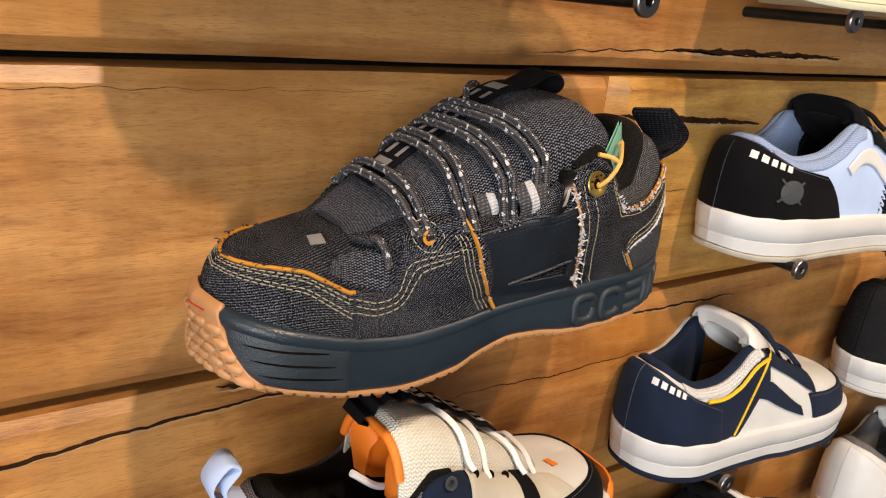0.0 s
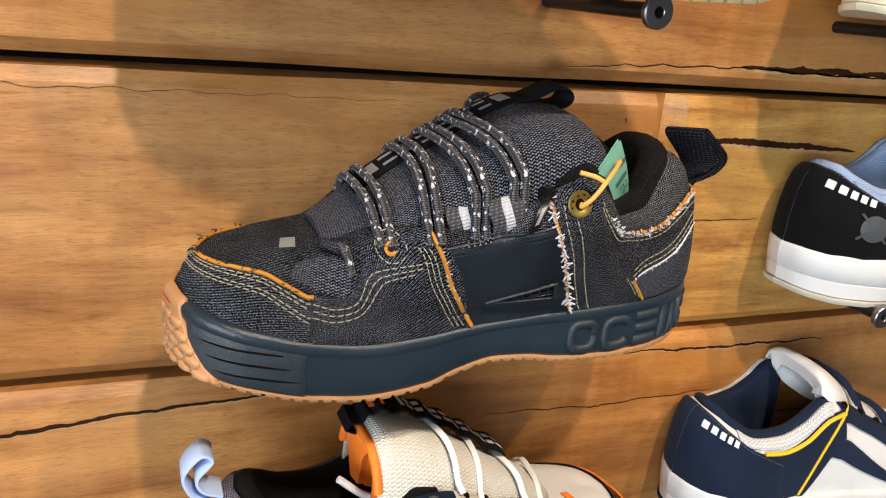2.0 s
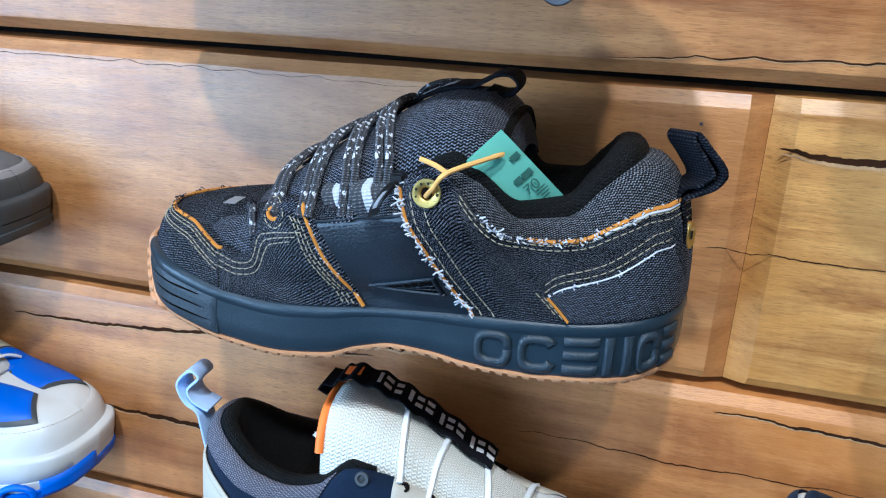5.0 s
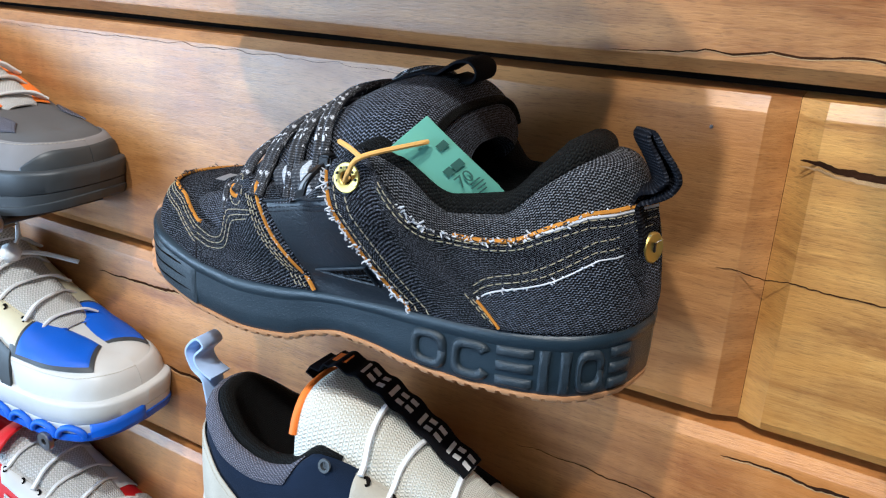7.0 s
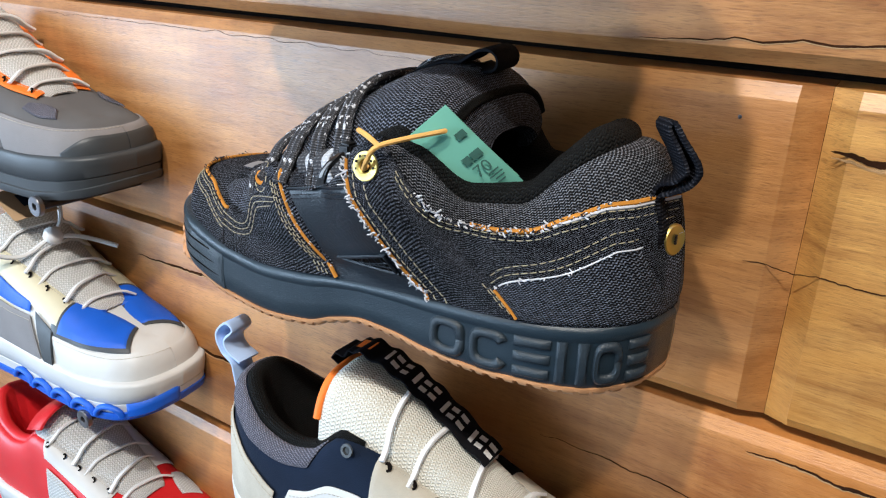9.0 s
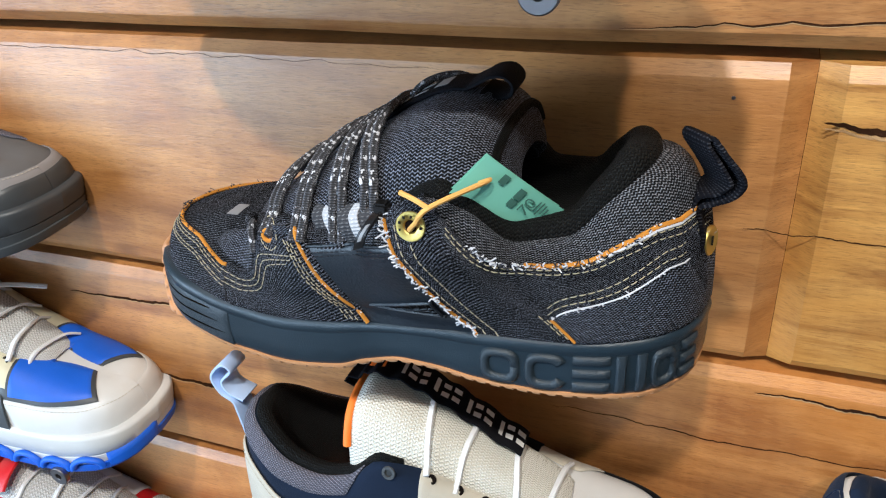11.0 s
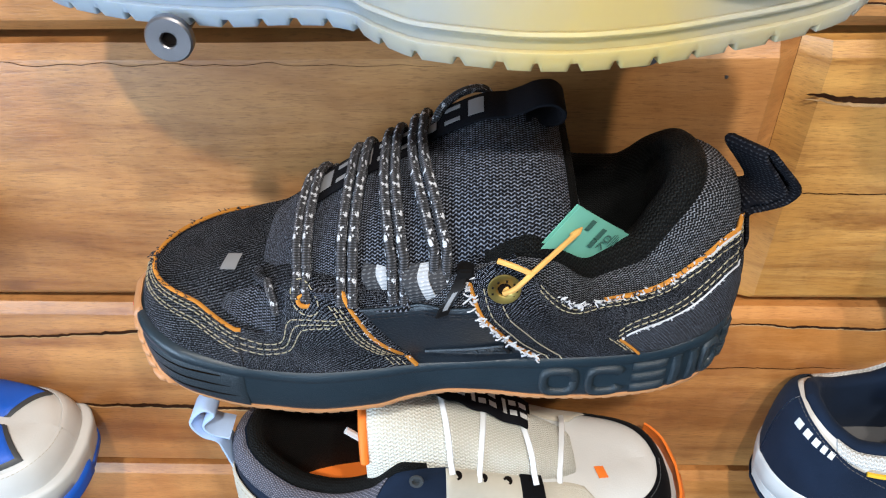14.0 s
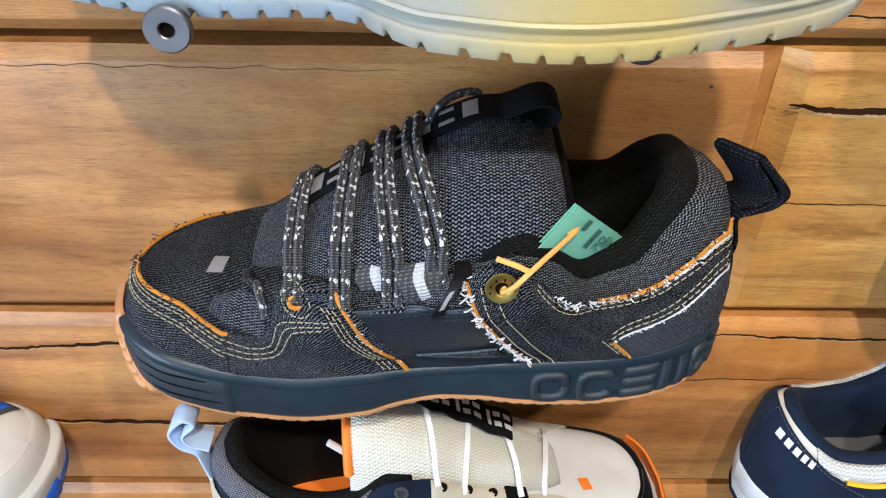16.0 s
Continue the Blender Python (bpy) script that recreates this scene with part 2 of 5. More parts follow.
RED = plain("red_leather", (0.60, 0.012, 0.016), 0.42, vary=0.1, grain=900, depth=0.2)
GREY = plain("grey_nubuck", (0.125, 0.122, 0.125), 0.85, grain=1500, depth=0.5, vary=0.08)
GREY_LIGHT = plain("pale_grey_suede", (0.26, 0.25, 0.255), 0.9, grain=1500, depth=0.6, vary=0.08)
CHARCOAL = plain("charcoal_rubber", (0.045, 0.050, 0.055), 0.5, vary=0.1)
CREAM = plain("cream_leather", (0.70, 0.66, 0.48), 0.5, vary=0.06)
KRAFT = plain("kraft_tag", (0.50, 0.34, 0.20), 0.7, vary=0.1)
CANVAS = twill("black_canvas", (0.010, 0.010, 0.011), (0.09, 0.09, 0.10), 0.0012, 0.0, 0.5)
LACE = plain("white_lace", (0.74, 0.74, 0.74), 0.8, grain=1400, depth=0.6, vary=0.06)


def clear_sole(name):
    m, t, b = nodes_of(name)
    at = node(t, "ShaderNodeTexCoord").outputs["Object"]
    side = maths(t, "ABSOLUTE", maths(t, "SUBTRACT", node(t, "ShaderNodeSeparateXYZ", {0: at}).outputs[0], 0.065))
    f = maths(t, "ADD", side, maths(t, "MULTIPLY", maths(t, "SUBTRACT", noise_of(t, stretched(t, at, (14, 14, 14)), 1.0, 3), 0.5), 0.12))
    t.links.new(blend(t, ramp(t, f, 0.105, 0.02), rgba((0.28, 0.335, 0.40)), rgba((0.52, 0.40, 0.16))), b.inputs["Base Color"])
    b.inputs["Roughness"].default_value = 0.35
    b.inputs["Subsurface Weight"].default_value = 0.6
    b.inputs["Subsurface Radius"].default_value = (0.02, 0.018, 0.012)
    b.inputs["Subsurface Scale"].default_value = 0.6
    return m


CLEAR = clear_sole("translucent_rubber")

# ---- building helpers ----
def thing(name, at, label, category, group="", kind=""):
    ob = new(name)
    ob.location = at
    ob.empty_display_size = 0.02
    return tagged(ob, label, category, group, kind)


def part(name, geo, material, parent, label="", sharp=50):
    """Links (verts, faces, uvs) in world places as one mesh under a thing or under a part."""
    verts, faces, uvs = geo
    root = parent
    while root.parent:
        root = root.parent
    me = bpy.data.meshes.new(name)
    base = np.array(root.location)
    me.from_pydata((np.asarray(verts, float) - base).tolist(), [], [tuple(int(i) for i in f) for f in faces])
    if uvs is not None:
        layer = me.uv_layers.new(name="UVMap")
        idx = np.zeros(len(me.loops), int)
        me.loops.foreach_get("vertex_index", idx)
        layer.data.foreach_set("uv", np.asarray(uvs, float)[idx].ravel())
    bm = bmesh.new()
    bm.from_mesh(me)
    bmesh.ops.recalc_face_normals(bm, faces=bm.faces)
    bm.to_mesh(me)
    bm.free()
    me.polygons.foreach_set("use_smooth", [True] * len(me.polygons))
    me.set_sharp_from_angle(angle=radians(sharp))
    me.materials.append(material)
    ob = new(name, me)
    ob.parent = parent
    if label:
        ob["label"] = label
    return ob


def join(*geos):
    verts, faces, uvs, n = [], [], [], 0
    for v, f, w in geos:
        v = np.asarray(v, float)
        verts.append(v)
        uvs.append(np.asarray(w, float) if w is not None else np.zeros((len(v), 2)))
        faces += [tuple(i + n for i in face) for face in f]
        n += len(v)
    return np.concatenate(verts), faces, np.concatenate(uvs)


def smooth(xs, ys):
    """A monotone cubic through the points."""
    x, y = np.asarray(xs, float), np.asarray(ys, float)
    h = np.diff(x)
    d = np.diff(y) / h
    m = np.zeros_like(y)
    m[0], m[-1] = d[0], d[-1]
    for i in range(1, len(x) - 1):
        if d[i - 1] * d[i] > 0:
            m[i] = 2 * d[i - 1] * d[i] / (d[i - 1] + d[i])

    def at(q):
        q = np.clip(np.asarray(q, float), x[0], x[-1])
        i = np.clip(np.searchsorted(x, q, side="right") - 1, 0, len(h) - 1)
        s = (q - x[i]) / h[i]
        return ((1 + 2 * s) * (1 - s) ** 2 * y[i] + s * (1 - s) ** 2 * h[i] * m[i] + s * s * (3 - 2 * s) * y[i + 1] + s * s * (s - 1) * h[i] * m[i + 1])

    return at


def line(points, n):
    """n points evenly along a smooth curve through the given ones."""
    p = np.asarray(points, float)
    if len(p) == 2:
        return p[0] + (p[1] - p[0]) * np.linspace(0, 1, n)[:, None]
    s = np.r_[0, np.cumsum(np.linalg.norm(np.diff(p, axis=0), axis=1))]
    q = np.linspace(0, s[-1], n)
    out = np.zeros((n, p.shape[1]))
    ext = np.vstack([2 * p[0] - p[1], p, 2 * p[-1] - p[-2]])
    i = np.clip(np.searchsorted(s, q, side="right") - 1, 0, len(p) - 2)
    f = ((q - s[i]) / (s[i + 1] - s[i]))[:, None]
    a, b, c, d = ext[i], ext[i + 1], ext[i + 2], ext[i + 3]
    out = 0.5 * (2 * b + (c - a) * f + (2 * a - 5 * b + 4 * c - d) * f**2 + (3 * b - a - 3 * c + d) * f**3)
    return out


def metric(P):
    u = np.r_[0, np.cumsum(np.linalg.norm(np.diff(P, axis=0), axis=2).mean(1))]
    v = np.r_[0, np.cumsum(np.linalg.norm(np.diff(P, axis=1), axis=2).mean(0))]
    return np.stack(np.meshgrid(u, v, indexing="ij"), -1).reshape(-1, 2)


def normals(P):
    a, b = np.gradient(P, axis=0), np.gradient(P, axis=1)
    n = np.cross(a, b)
    size = np.linalg.norm(n, axis=2, keepdims=True)
    n = n / np.maximum(size, 1e-12)
    return n


def sheet(P, thick=0.0, out=None, lift=0.0, bulge=0.0, closed=False):
    """A grid of points as a skin; with a thickness it is a closed shell, whose face lies on the side towards out."""
    P = np.asarray(P, float)
    n, m = P.shape[:2]
    uv = metric(P)
    ids = np.arange(n * m).reshape(n, m)
    rows = range(n if closed else n - 1)
    quads = [(ids[i, j], ids[(i + 1) % n, j], ids[(i + 1) % n, j + 1], ids[i, j + 1]) for i in rows for j in range(m - 1)]
    if not thick:
        if lift:
            N = normals(P)
            N *= np.sign(np.sum(N * (np.asarray(out) if np.ndim(out) else 1), axis=2, keepdims=True))
            P = P + N * lift
        return P.reshape(-1, 3), quads, uv
    N = normals(P)
    if out is not None:
        s = np.sign(np.sum(N * np.asarray(out, float), axis=2, keepdims=True))
        s[s == 0] = 1
        N = N * s
    edge = np.minimum.outer(np.minimum(np.arange(n), np.arange(n)[::-1]), np.full(m, 99))
    edge = np.minimum(edge, np.minimum(np.arange(m), np.arange(m)[::-1])[None, :])
    soft = np.where(edge == 0, 0.45, 1.0)[..., None] if bulge == 0 else (np.sin(np.minimum(edge / 5.0, 1) * math.pi / 2) ** 0.7)[..., None]
    top = P + N * (lift + (thick if bulge == 0 else bulge) * (soft - (0 if bulge == 0 else 0)))
    low = P + N * (lift - (0.0 if bulge == 0 else thick))
    verts = np.concatenate([top.reshape(-1, 3), low.reshape(-1, 3)])
    faces = list(quads) + [tuple(k + n * m for k in q[::-1]) for q in quads]
    rim = [ids[i, 0] for i in range(n)] + [ids[n - 1, j] for j in range(1, m)] + [ids[i, m - 1] for i in range(n - 2, -1, -1)] + [ids[0, j] for j in range(m - 2, 0, -1)]
    if not closed:
        faces += [(rim[k], rim[(k + 1) % len(rim)], rim[(k + 1) % len(rim)] + n * m, rim[k] + n * m) for k in range(len(rim))]
    return verts, faces, np.concatenate([uv, uv])


def tube(points, r, seg=8, cap=True):
    p = np.asarray(points, float)
    n = len(p)
    t = np.gradient(p, axis=0)
    t /= np.maximum(np.linalg.norm(t, axis=1, keepdims=True), 1e-9)
    ref = np.array([0.0, 0, 1]) if abs(t[:, 2].mean()) < 0.8 else np.array([0.0, 1, 0])
    a = np.cross(t, ref)
    a /= np.maximum(np.linalg.norm(a, axis=1, keepdims=True), 1e-9)
    b = np.cross(t, a)
    ang = np.linspace(0, 2 * math.pi, seg, endpoint=False)
    r = np.broadcast_to(np.asarray(r, float), (n,))
    ring = p[:, None] + r[:, None, None] * (np.cos(ang)[None, :, None] * a[:, None] + np.sin(ang)[None, :, None] * b[:, None])
    s = np.r_[0, np.cumsum(np.linalg.norm(np.diff(p, axis=0), axis=1))]
    uv = np.stack(np.meshgrid(s, np.linspace(0, 1, seg), indexing="ij"), -1).reshape(-1, 2)
    ids = np.arange(n * seg).reshape(n, seg)
    faces = [(ids[i, j], ids[i + 1, j], ids[i + 1, (j + 1) % seg], ids[i, (j + 1) % seg]) for i in range(n - 1) for j in range(seg)]
    if cap:
        faces += [tuple(ids[0]), tuple(ids[-1][::-1])]
    return ring.reshape(-1, 3), faces, uv


def strap(points, across, width, thick):
    """A flat band along a curve; across: the way of its width."""
    p = np.asarray(points, float)
    w = np.asarray(across, float)
    w = np.broadcast_to(w / np.linalg.norm(w, axis=-1, keepdims=True), p.shape)
    t = np.gradient(p, axis=0)
    nrm = np.cross(t, w)
    nrm /= np.maximum(np.linalg.norm(nrm, axis=1, keepdims=True), 1e-9)
    cols = np.array([(-1, -0.6), (-0.94, -1), (0, -1.05), (0.94, -1), (1, -0.6), (1, 0.6), (0.94, 1), (0, 1.05), (-0.94, 1), (-1, 0.6)])
    ring = p[:, None] + cols[None, :, :1] * w[:, None] * width / 2 + cols[None, :, 1:] * nrm[:, None] * thick / 2
    n, k = len(p), len(cols)
    s = np.r_[0, np.cumsum(np.linalg.norm(np.diff(p, axis=0), axis=1))]
    uv = np.stack(np.meshgrid(s, cols[:, 0] * width / 2, indexing="ij"), -1).reshape(-1, 2)
    ids = np.arange(n * k).reshape(n, k)
    faces = [(ids[i, j], ids[i + 1, j], ids[i + 1, (j + 1) % k], ids[i, (j + 1) % k]) for i in range(n - 1) for j in range(k)]
    faces += [tuple(ids[0]), tuple(ids[-1][::-1])]
    return ring.reshape(-1, 3), faces, uv


def spun(centre, axis, profile, seg=32):
    """A turned piece: (radius, along) pairs spun about an axis."""
    axis = Vector(axis).normalized()
    turn = np.array(axis.to_track_quat("Z", "Y").to_matrix())
    ang = np.linspace(0, 2 * math.pi, seg, endpoint=False)
    pr = np.asarray(profile, float)
    ring = np.stack([pr[:, None, 0] * np.cos(ang), pr[:, None, 0] * np.sin(ang), np.broadcast_to(pr[:, None, 1], (len(pr), seg))], -1)
    ring = ring @ turn.T + np.asarray(centre, float)
    n = len(pr)
    ids = np.arange(n * seg).reshape(n, seg)
    faces = [(ids[i, j], ids[i + 1, j], ids[i + 1, (j + 1) % seg], ids[i, (j + 1) % seg]) for i in range(n - 1) for j in range(seg)]
    if pr[0, 0] > 1e-9:
        faces.append(tuple(ids[0]))
    if pr[-1, 0] > 1e-9:
        faces.append(tuple(ids[-1][::-1]))
    return ring.reshape(-1, 3), faces, np.zeros((n * seg, 2))


def box(lo, hi, chamfer=0.0):
    lo, hi = np.asarray(lo, float), np.asarray(hi, float)
    c = min(chamfer, float((hi - lo).min()) * 0.45)
    bm = bmesh.new()
    bmesh.ops.create_cube(bm, size=1.0)
    for v in bm.verts:
        v.co = Vector((lo + hi) / 2 + np.array(v.co) * (hi - lo))
    if c:
        bmesh.ops.bevel(bm, geom=list(bm.edges), offset=c, segments=2, affect="EDGES")
    bm.verts.index_update()
    out = np.array([v.co for v in bm.verts]), [tuple(v.index for v in f.verts) for f in bm.faces], None
    bm.free()
    return out[0], out[1], np.zeros((len(out[0]), 2))


# ---- the plank wall ----
WALL_Y = 0.40
JOINT, PITCH = 1.5213, 0.1794


def plank(x0, x1, z0, z1, depth=0.028, chamfer=0.0085, seed=0):
    """One board with chamfered, slightly wavering edges."""
    rng = random.Random(seed)
    n = max(8, int((x1 - x0) / 0.02))
    xs = np.r_[x0, x0 + 0.0125, np.linspace(x0 + 0.03, x1 - 0.03, n), x1 - 0.0125, x1]
    face = WALL_Y
    rows = [(z0, face + depth), (z0 + 0.0012, face + 0.0065), (z0 + chamfer, face + 0.0004), (z0 + chamfer + 0.002, face), ((z0 + z1) / 2, face), (z1 - chamfer - 0.002, face), (z1 - chamfer, face + 0.0004), (z1 - 0.0012, face + 0.0048), (z1, face + depth)]
    ph = rng.random() * 20
    P = np.zeros((len(xs), len(rows), 3))
    for i, x in enumerate(xs):
        end = 0.0115 if i in (0, len(xs) - 1) else 0.0
        wob = 0.0009 * noise.noise((x * 9 + ph, ph, 0))
        for j, (z, y) in enumerate(rows):
            P[i, j] = (x, max(y, face + end) if 0 < j < len(rows) - 1 else y, z + wob * (1 if j not in (0, 8) else 0))
    return sheet(P)


wall = thing("wall_planks", (0.25, WALL_Y, 0.6), "wall clad in oiled reclaimed hardwood planks", "wall", kind="structure")
backing = part("backing", box((-2.2, WALL_Y + 0.028, 0.55), (2.6, WALL_Y + 0.08, 2.6)), GAP, wall, "dark wall behind the planks")
splits = {0: (-1.30, 0.4238, 1.45), 1: (-0.75, 1.15), -1: (-0.90, 0.98), -2: (-0.55, 0.71), 2: (-0.4, 0.9), 3: (0.1,), -3: (0.2, 1.2), 4: (0.6,), -4: (-0.3,)}
for row in range(-4, 6):
    top = JOINT + row * PITCH - 0.0021
    low = top - PITCH + 0.0042
    ends = (-2.2, *splits.get(row, (0.3,)), 2.6)
    for k, (a, b) in enumerate(zip(ends, ends[1:])):
        tone = {(0, 2): WOOD_PALE, (0, 1): WOOD, (-1, 1): WOOD_RED, (1, 1): WOOD, (-2, 2): WOOD_RED}.get((row, k), (WOOD, WOOD_RED)[(row + k) % 2])
        part("plank", plank(a + 0.0001, b - 0.0001, low, top, seed=row * 7 + k), tone, wall, sharp=18)


def crack(points, width, seed=1, drop=0.0, proud=0.0003):
    """An open split along the grain: a ragged sliver sunk dark into the face."""
    rng = random.Random(seed)
    p = line([(x, z) for x, z in points], 90)
    left, right = [], []
    for i, (x, z) in enumerate(p):
        s = math.sin(math.pi * (i / 89)) ** 0.5
        w = width * s * (0.50 + 0.6 * abs(noise.noise((x * 90, seed * 3.1, 0))) + 0.18 * rng.random())
        zz = z + 0.0022 * noise.noise((x * 60, seed * 1.7, 0)) + 0.0008 * noise.noise((x * 300, seed, 0))
        left.append((x, WALL_Y - proud, zz - w / 2 - drop))
        right.append((x, WALL_Y - proud, zz + w / 2 - drop))
    return sheet(np.stack([left, right], 1), 0.0002, (0, -1, 0))


# ---- shoes: a last, and skins laid on it ----
class Last:
    """The form of an upper: rows of (u, foot x, half width, foot z, edge x, edge half width, edge z)."""

    def __init__(self, rows, mid, flat=0.75, rise=0.85, place=lambda p: p):
        r = np.asarray(rows, float)
        self.f = [smooth(r[:, 0], r[:, k]) for k in range(1, 7)]
        self.mid, self.flat, self.rise, self.place = mid, flat, rise, place
        self.rows = r

    def raw(self, u, v, side=-1, lift=0.0):
        u, v = np.broadcast_arrays(np.asarray(u, float), np.asarray(v, float))
        xb, w, zb, xt, we, ze = (g(u) for g in self.f)
        # the ends are round in plan
        th = np.clip(v, 0, 1) * math.pi / 2
        c, s = np.maximum(np.cos(th), 1e-6) ** self.flat, np.maximum(np.sin(th), 0) ** self.rise
        c = np.where(v >= 1, 0, c)
        return np.stack([xt + (xb - xt) * c, self.mid + side * (we + (w - we) * c), zb + (ze - zb) * s], -1)

    def at(self, u, v, side=-1, lift=0.0):
        p = self.raw(u, v, side)
        if np.any(lift):
            e = 2e-3
            a = self.raw(np.clip(u + e, 0, 1), v, side) - self.raw(np.clip(u - e, 0, 1), v, side)
            b = self.raw(u, np.clip(v + e, 0, 0.995), side) - self.raw(u, np.clip(v - e, 0.001, 1), side)
            n = np.cross(a, b)
            n /= np.maximum(np.linalg.norm(n, axis=-1, keepdims=True), 1e-12)
            n *= -side
            p = p + n * lift
        return self.place(p)

    def find(self, xz, side=-1):
        """u, v of places given by their x and z as seen from the side."""
        xz = np.atleast_2d(np.asarray(xz, float))
        gu, gv = np.meshgrid(np.linspace(0, 1, 241), np.linspace(0, 1, 121), indexing="ij")
        g = self.raw(gu, gv, side)[..., (0, 2)]
        out = []
        for q in xz:
            d = ((g - q) ** 2).sum(-1)
            i, j = np.unravel_index(np.argmin(d), d.shape)
            i0, j0 = min(max(i, 1), 239), min(max(j, 1), 119)
            ju, jv = g[i0 + 1, j0] - g[i0 - 1, j0], g[i0, j0 + 1] - g[i0, j0 - 1]
            try:
                s = np.linalg.solve(np.stack([ju, jv], 1), q - g[i, j])
            except np.linalg.LinAlgError:
                s = np.zeros(2)
            s = np.clip(s, -1, 1)
            out.append((gu[i, j] + s[0] * 2 / 240, gv[i, j] + s[1] * 2 / 120))
        return np.clip(np.array(out), 0, 1)

    def patch(self, low, high, n=40, m=14, side=-1, lift=0.0005, thick=0.0015, xz=True):
        """A panel between two curves, given as side-view places or as u, v."""
        a, b = line(low, n), line(high, n)
        if xz:
            a, b = self.find(a, side), self.find(b, side)
        k = np.linspace(0, 1, m)[None, :, None]
        uv = a[:, None] * (1 - k) + b[:, None] * k
        P = self.at(uv[..., 0], uv[..., 1], side, lift)
        Q = self.at(uv[..., 0], uv[..., 1], side, lift + thick)
        return slab(P, Q)

    def curve(self, points, n=60, side=-1, lift=0.001, xz=True):
        a = line(points, n)
        if xz:
            a = self.find(a, side)
        return self.at(a[:, 0], a[:, 1], side, lift)


def slab(P, Q):
    """A closed shell between two like grids, its edges rounded a little."""
    n, m = P.shape[:2]
    Q = Q.copy()
    Q[0], Q[-1], Q[:, 0], Q[:, -1] = (P[0] + Q[0]) / 2, (P[-1] + Q[-1]) / 2, (P[:, 0] + Q[:, 0]) / 2, (P[:, -1] + Q[:, -1]) / 2
    uv = metric(Q)
    ids = np.arange(n * m).reshape(n, m)
    quads = [(ids[i, j], ids[i + 1, j], ids[i + 1, j + 1], ids[i, j + 1]) for i in range(n - 1) for j in range(m - 1)]
    faces = quads + [tuple(k + n * m for k in q[::-1]) for q in quads]
    rim = [ids[i, 0] for i in range(n)] + [ids[n - 1, j] for j in range(1, m)] + [ids[i, m - 1] for i in range(n - 2, -1, -1)] + [ids[0, j] for j in range(m - 2, 0, -1)]
    faces += [(rim[k], rim[(k + 1) % len(rim)], rim[(k + 1) % len(rim)] + n * m, rim[k] + n * m) for k in range(len(rim))]
    return np.concatenate([Q.reshape(-1, 3), P.reshape(-1, 3)]), faces, np.concatenate([uv, uv])


def dashes(curve, out, length=0.0026, gap=0.0012, r=0.00024, lift=0.00025):
    """A row of stitches along a curve, each a short rounded thread."""
    p = np.asarray(curve, float)
    s = np.r_[0, np.cumsum(np.linalg.norm(np.diff(p, axis=0), axis=1))]
    geos, at = [], 0.0
    while at + length < s[-1]:
        q = np.linspace(at, at + length, 4)
        pts = np.stack([np.interp(q, s, p[:, k]) for k in range(3)], 1) + np.asarray(out) * lift * np.array([0, 1, 1, 0])[:, None]
        geos.append(tube(pts, r, 5))
        at += length + gap
    return join(*geos)


def frays(curve, out, count, length, seed, r=0.00028):
    """Loose cut threads along a raw edge."""
    rng = random.Random(seed)
    p = np.asarray(curve, float)
    geos = []
    for _ in range(count):
        i = rng.randrange(len(p) - 1)
        a = p[i] + (p[i + 1] - p[i]) * rng.random()
        d = np.array([rng.uniform(-1, 1), rng.uniform(-0.5, 0.1), rng.uniform(-0.7, 0.7)]) * length * rng.uniform(0.4, 1.1)
        mid = a + d * 0.5 + np.asarray(out) * length * rng.uniform(0.1, 0.5)
        geos.append(tube(line([a, mid, a + d + np.asarray(out) * length * 0.1], 5), r, 4))
    return join(*geos)


def sole_ring(foot, mid, levels, place=lambda p: p, n=150, seg_fn=None):
    """A closed sole: plan from rows (u, x, half width, z low, z high); levels: (share of height, grow) from bottom to top."""
    r = np.asarray(foot, float)
    fx, fw, fl, fh = (smooth(r[:, 0], r[:, k]) for k in range(1, 5))
    t = (1 - np.cos(np.linspace(0, math.pi, n))) / 2
    u = np.r_[t, t[::-1][1:-1]]
    side = np.r_[-np.ones(n), np.ones(n - 2)]
    x, y, lo, hi = fx(u), side * fw(u), fl(u), fh(u)
    dx, dy = np.gradient(np.r_[x[-1], x, x[0]])[1:-1], np.gradient(np.r_[y[-1], y, y[0]])[1:-1]
    nx, ny = dy, -dx
    size = np.maximum(np.hypot(nx, ny), 1e-9)
    nx, ny = nx / size, ny / size
    flip = np.sign((nx * (x - x.mean()) + ny * y).sum())
    nx, ny = nx * flip, ny * flip
    ring = []
    for share, grow in levels:
        z = lo + (hi - lo) * share
        if seg_fn is not None:
            z = z + seg_fn(u, share)
        ring.append(np.stack([x + nx * grow, mid + y + ny * grow, z], -1))
    P = np.stack(ring, 1)
    k, m = P.shape[:2]
    uv = metric(P)
    P = place(P.reshape(-1, 3)).reshape(k, m, 3)
    ids = np.arange(k * m).reshape(k, m)
    faces = [(ids[i, j], ids[(i + 1) % k, j], ids[(i + 1) % k, j + 1], ids[i, j + 1]) for i in range(k) for j in range(m - 1)]
    # bottom and top are closed by strips from side to side
    for j in (0, m - 1):
        for i in range(n - 1):
            a, b = i, i + 1
            c, d = (k - a) % k, (k - b) % k
            quad = [ids[a, j], ids[b, j]] + ([ids[d, j]] if d != b else []) + ([ids[c, j]] if c != a else [])
            if len(set(quad)) > 2:
                faces.append(tuple(quad))
    return P.reshape(-1, 3), faces, uv


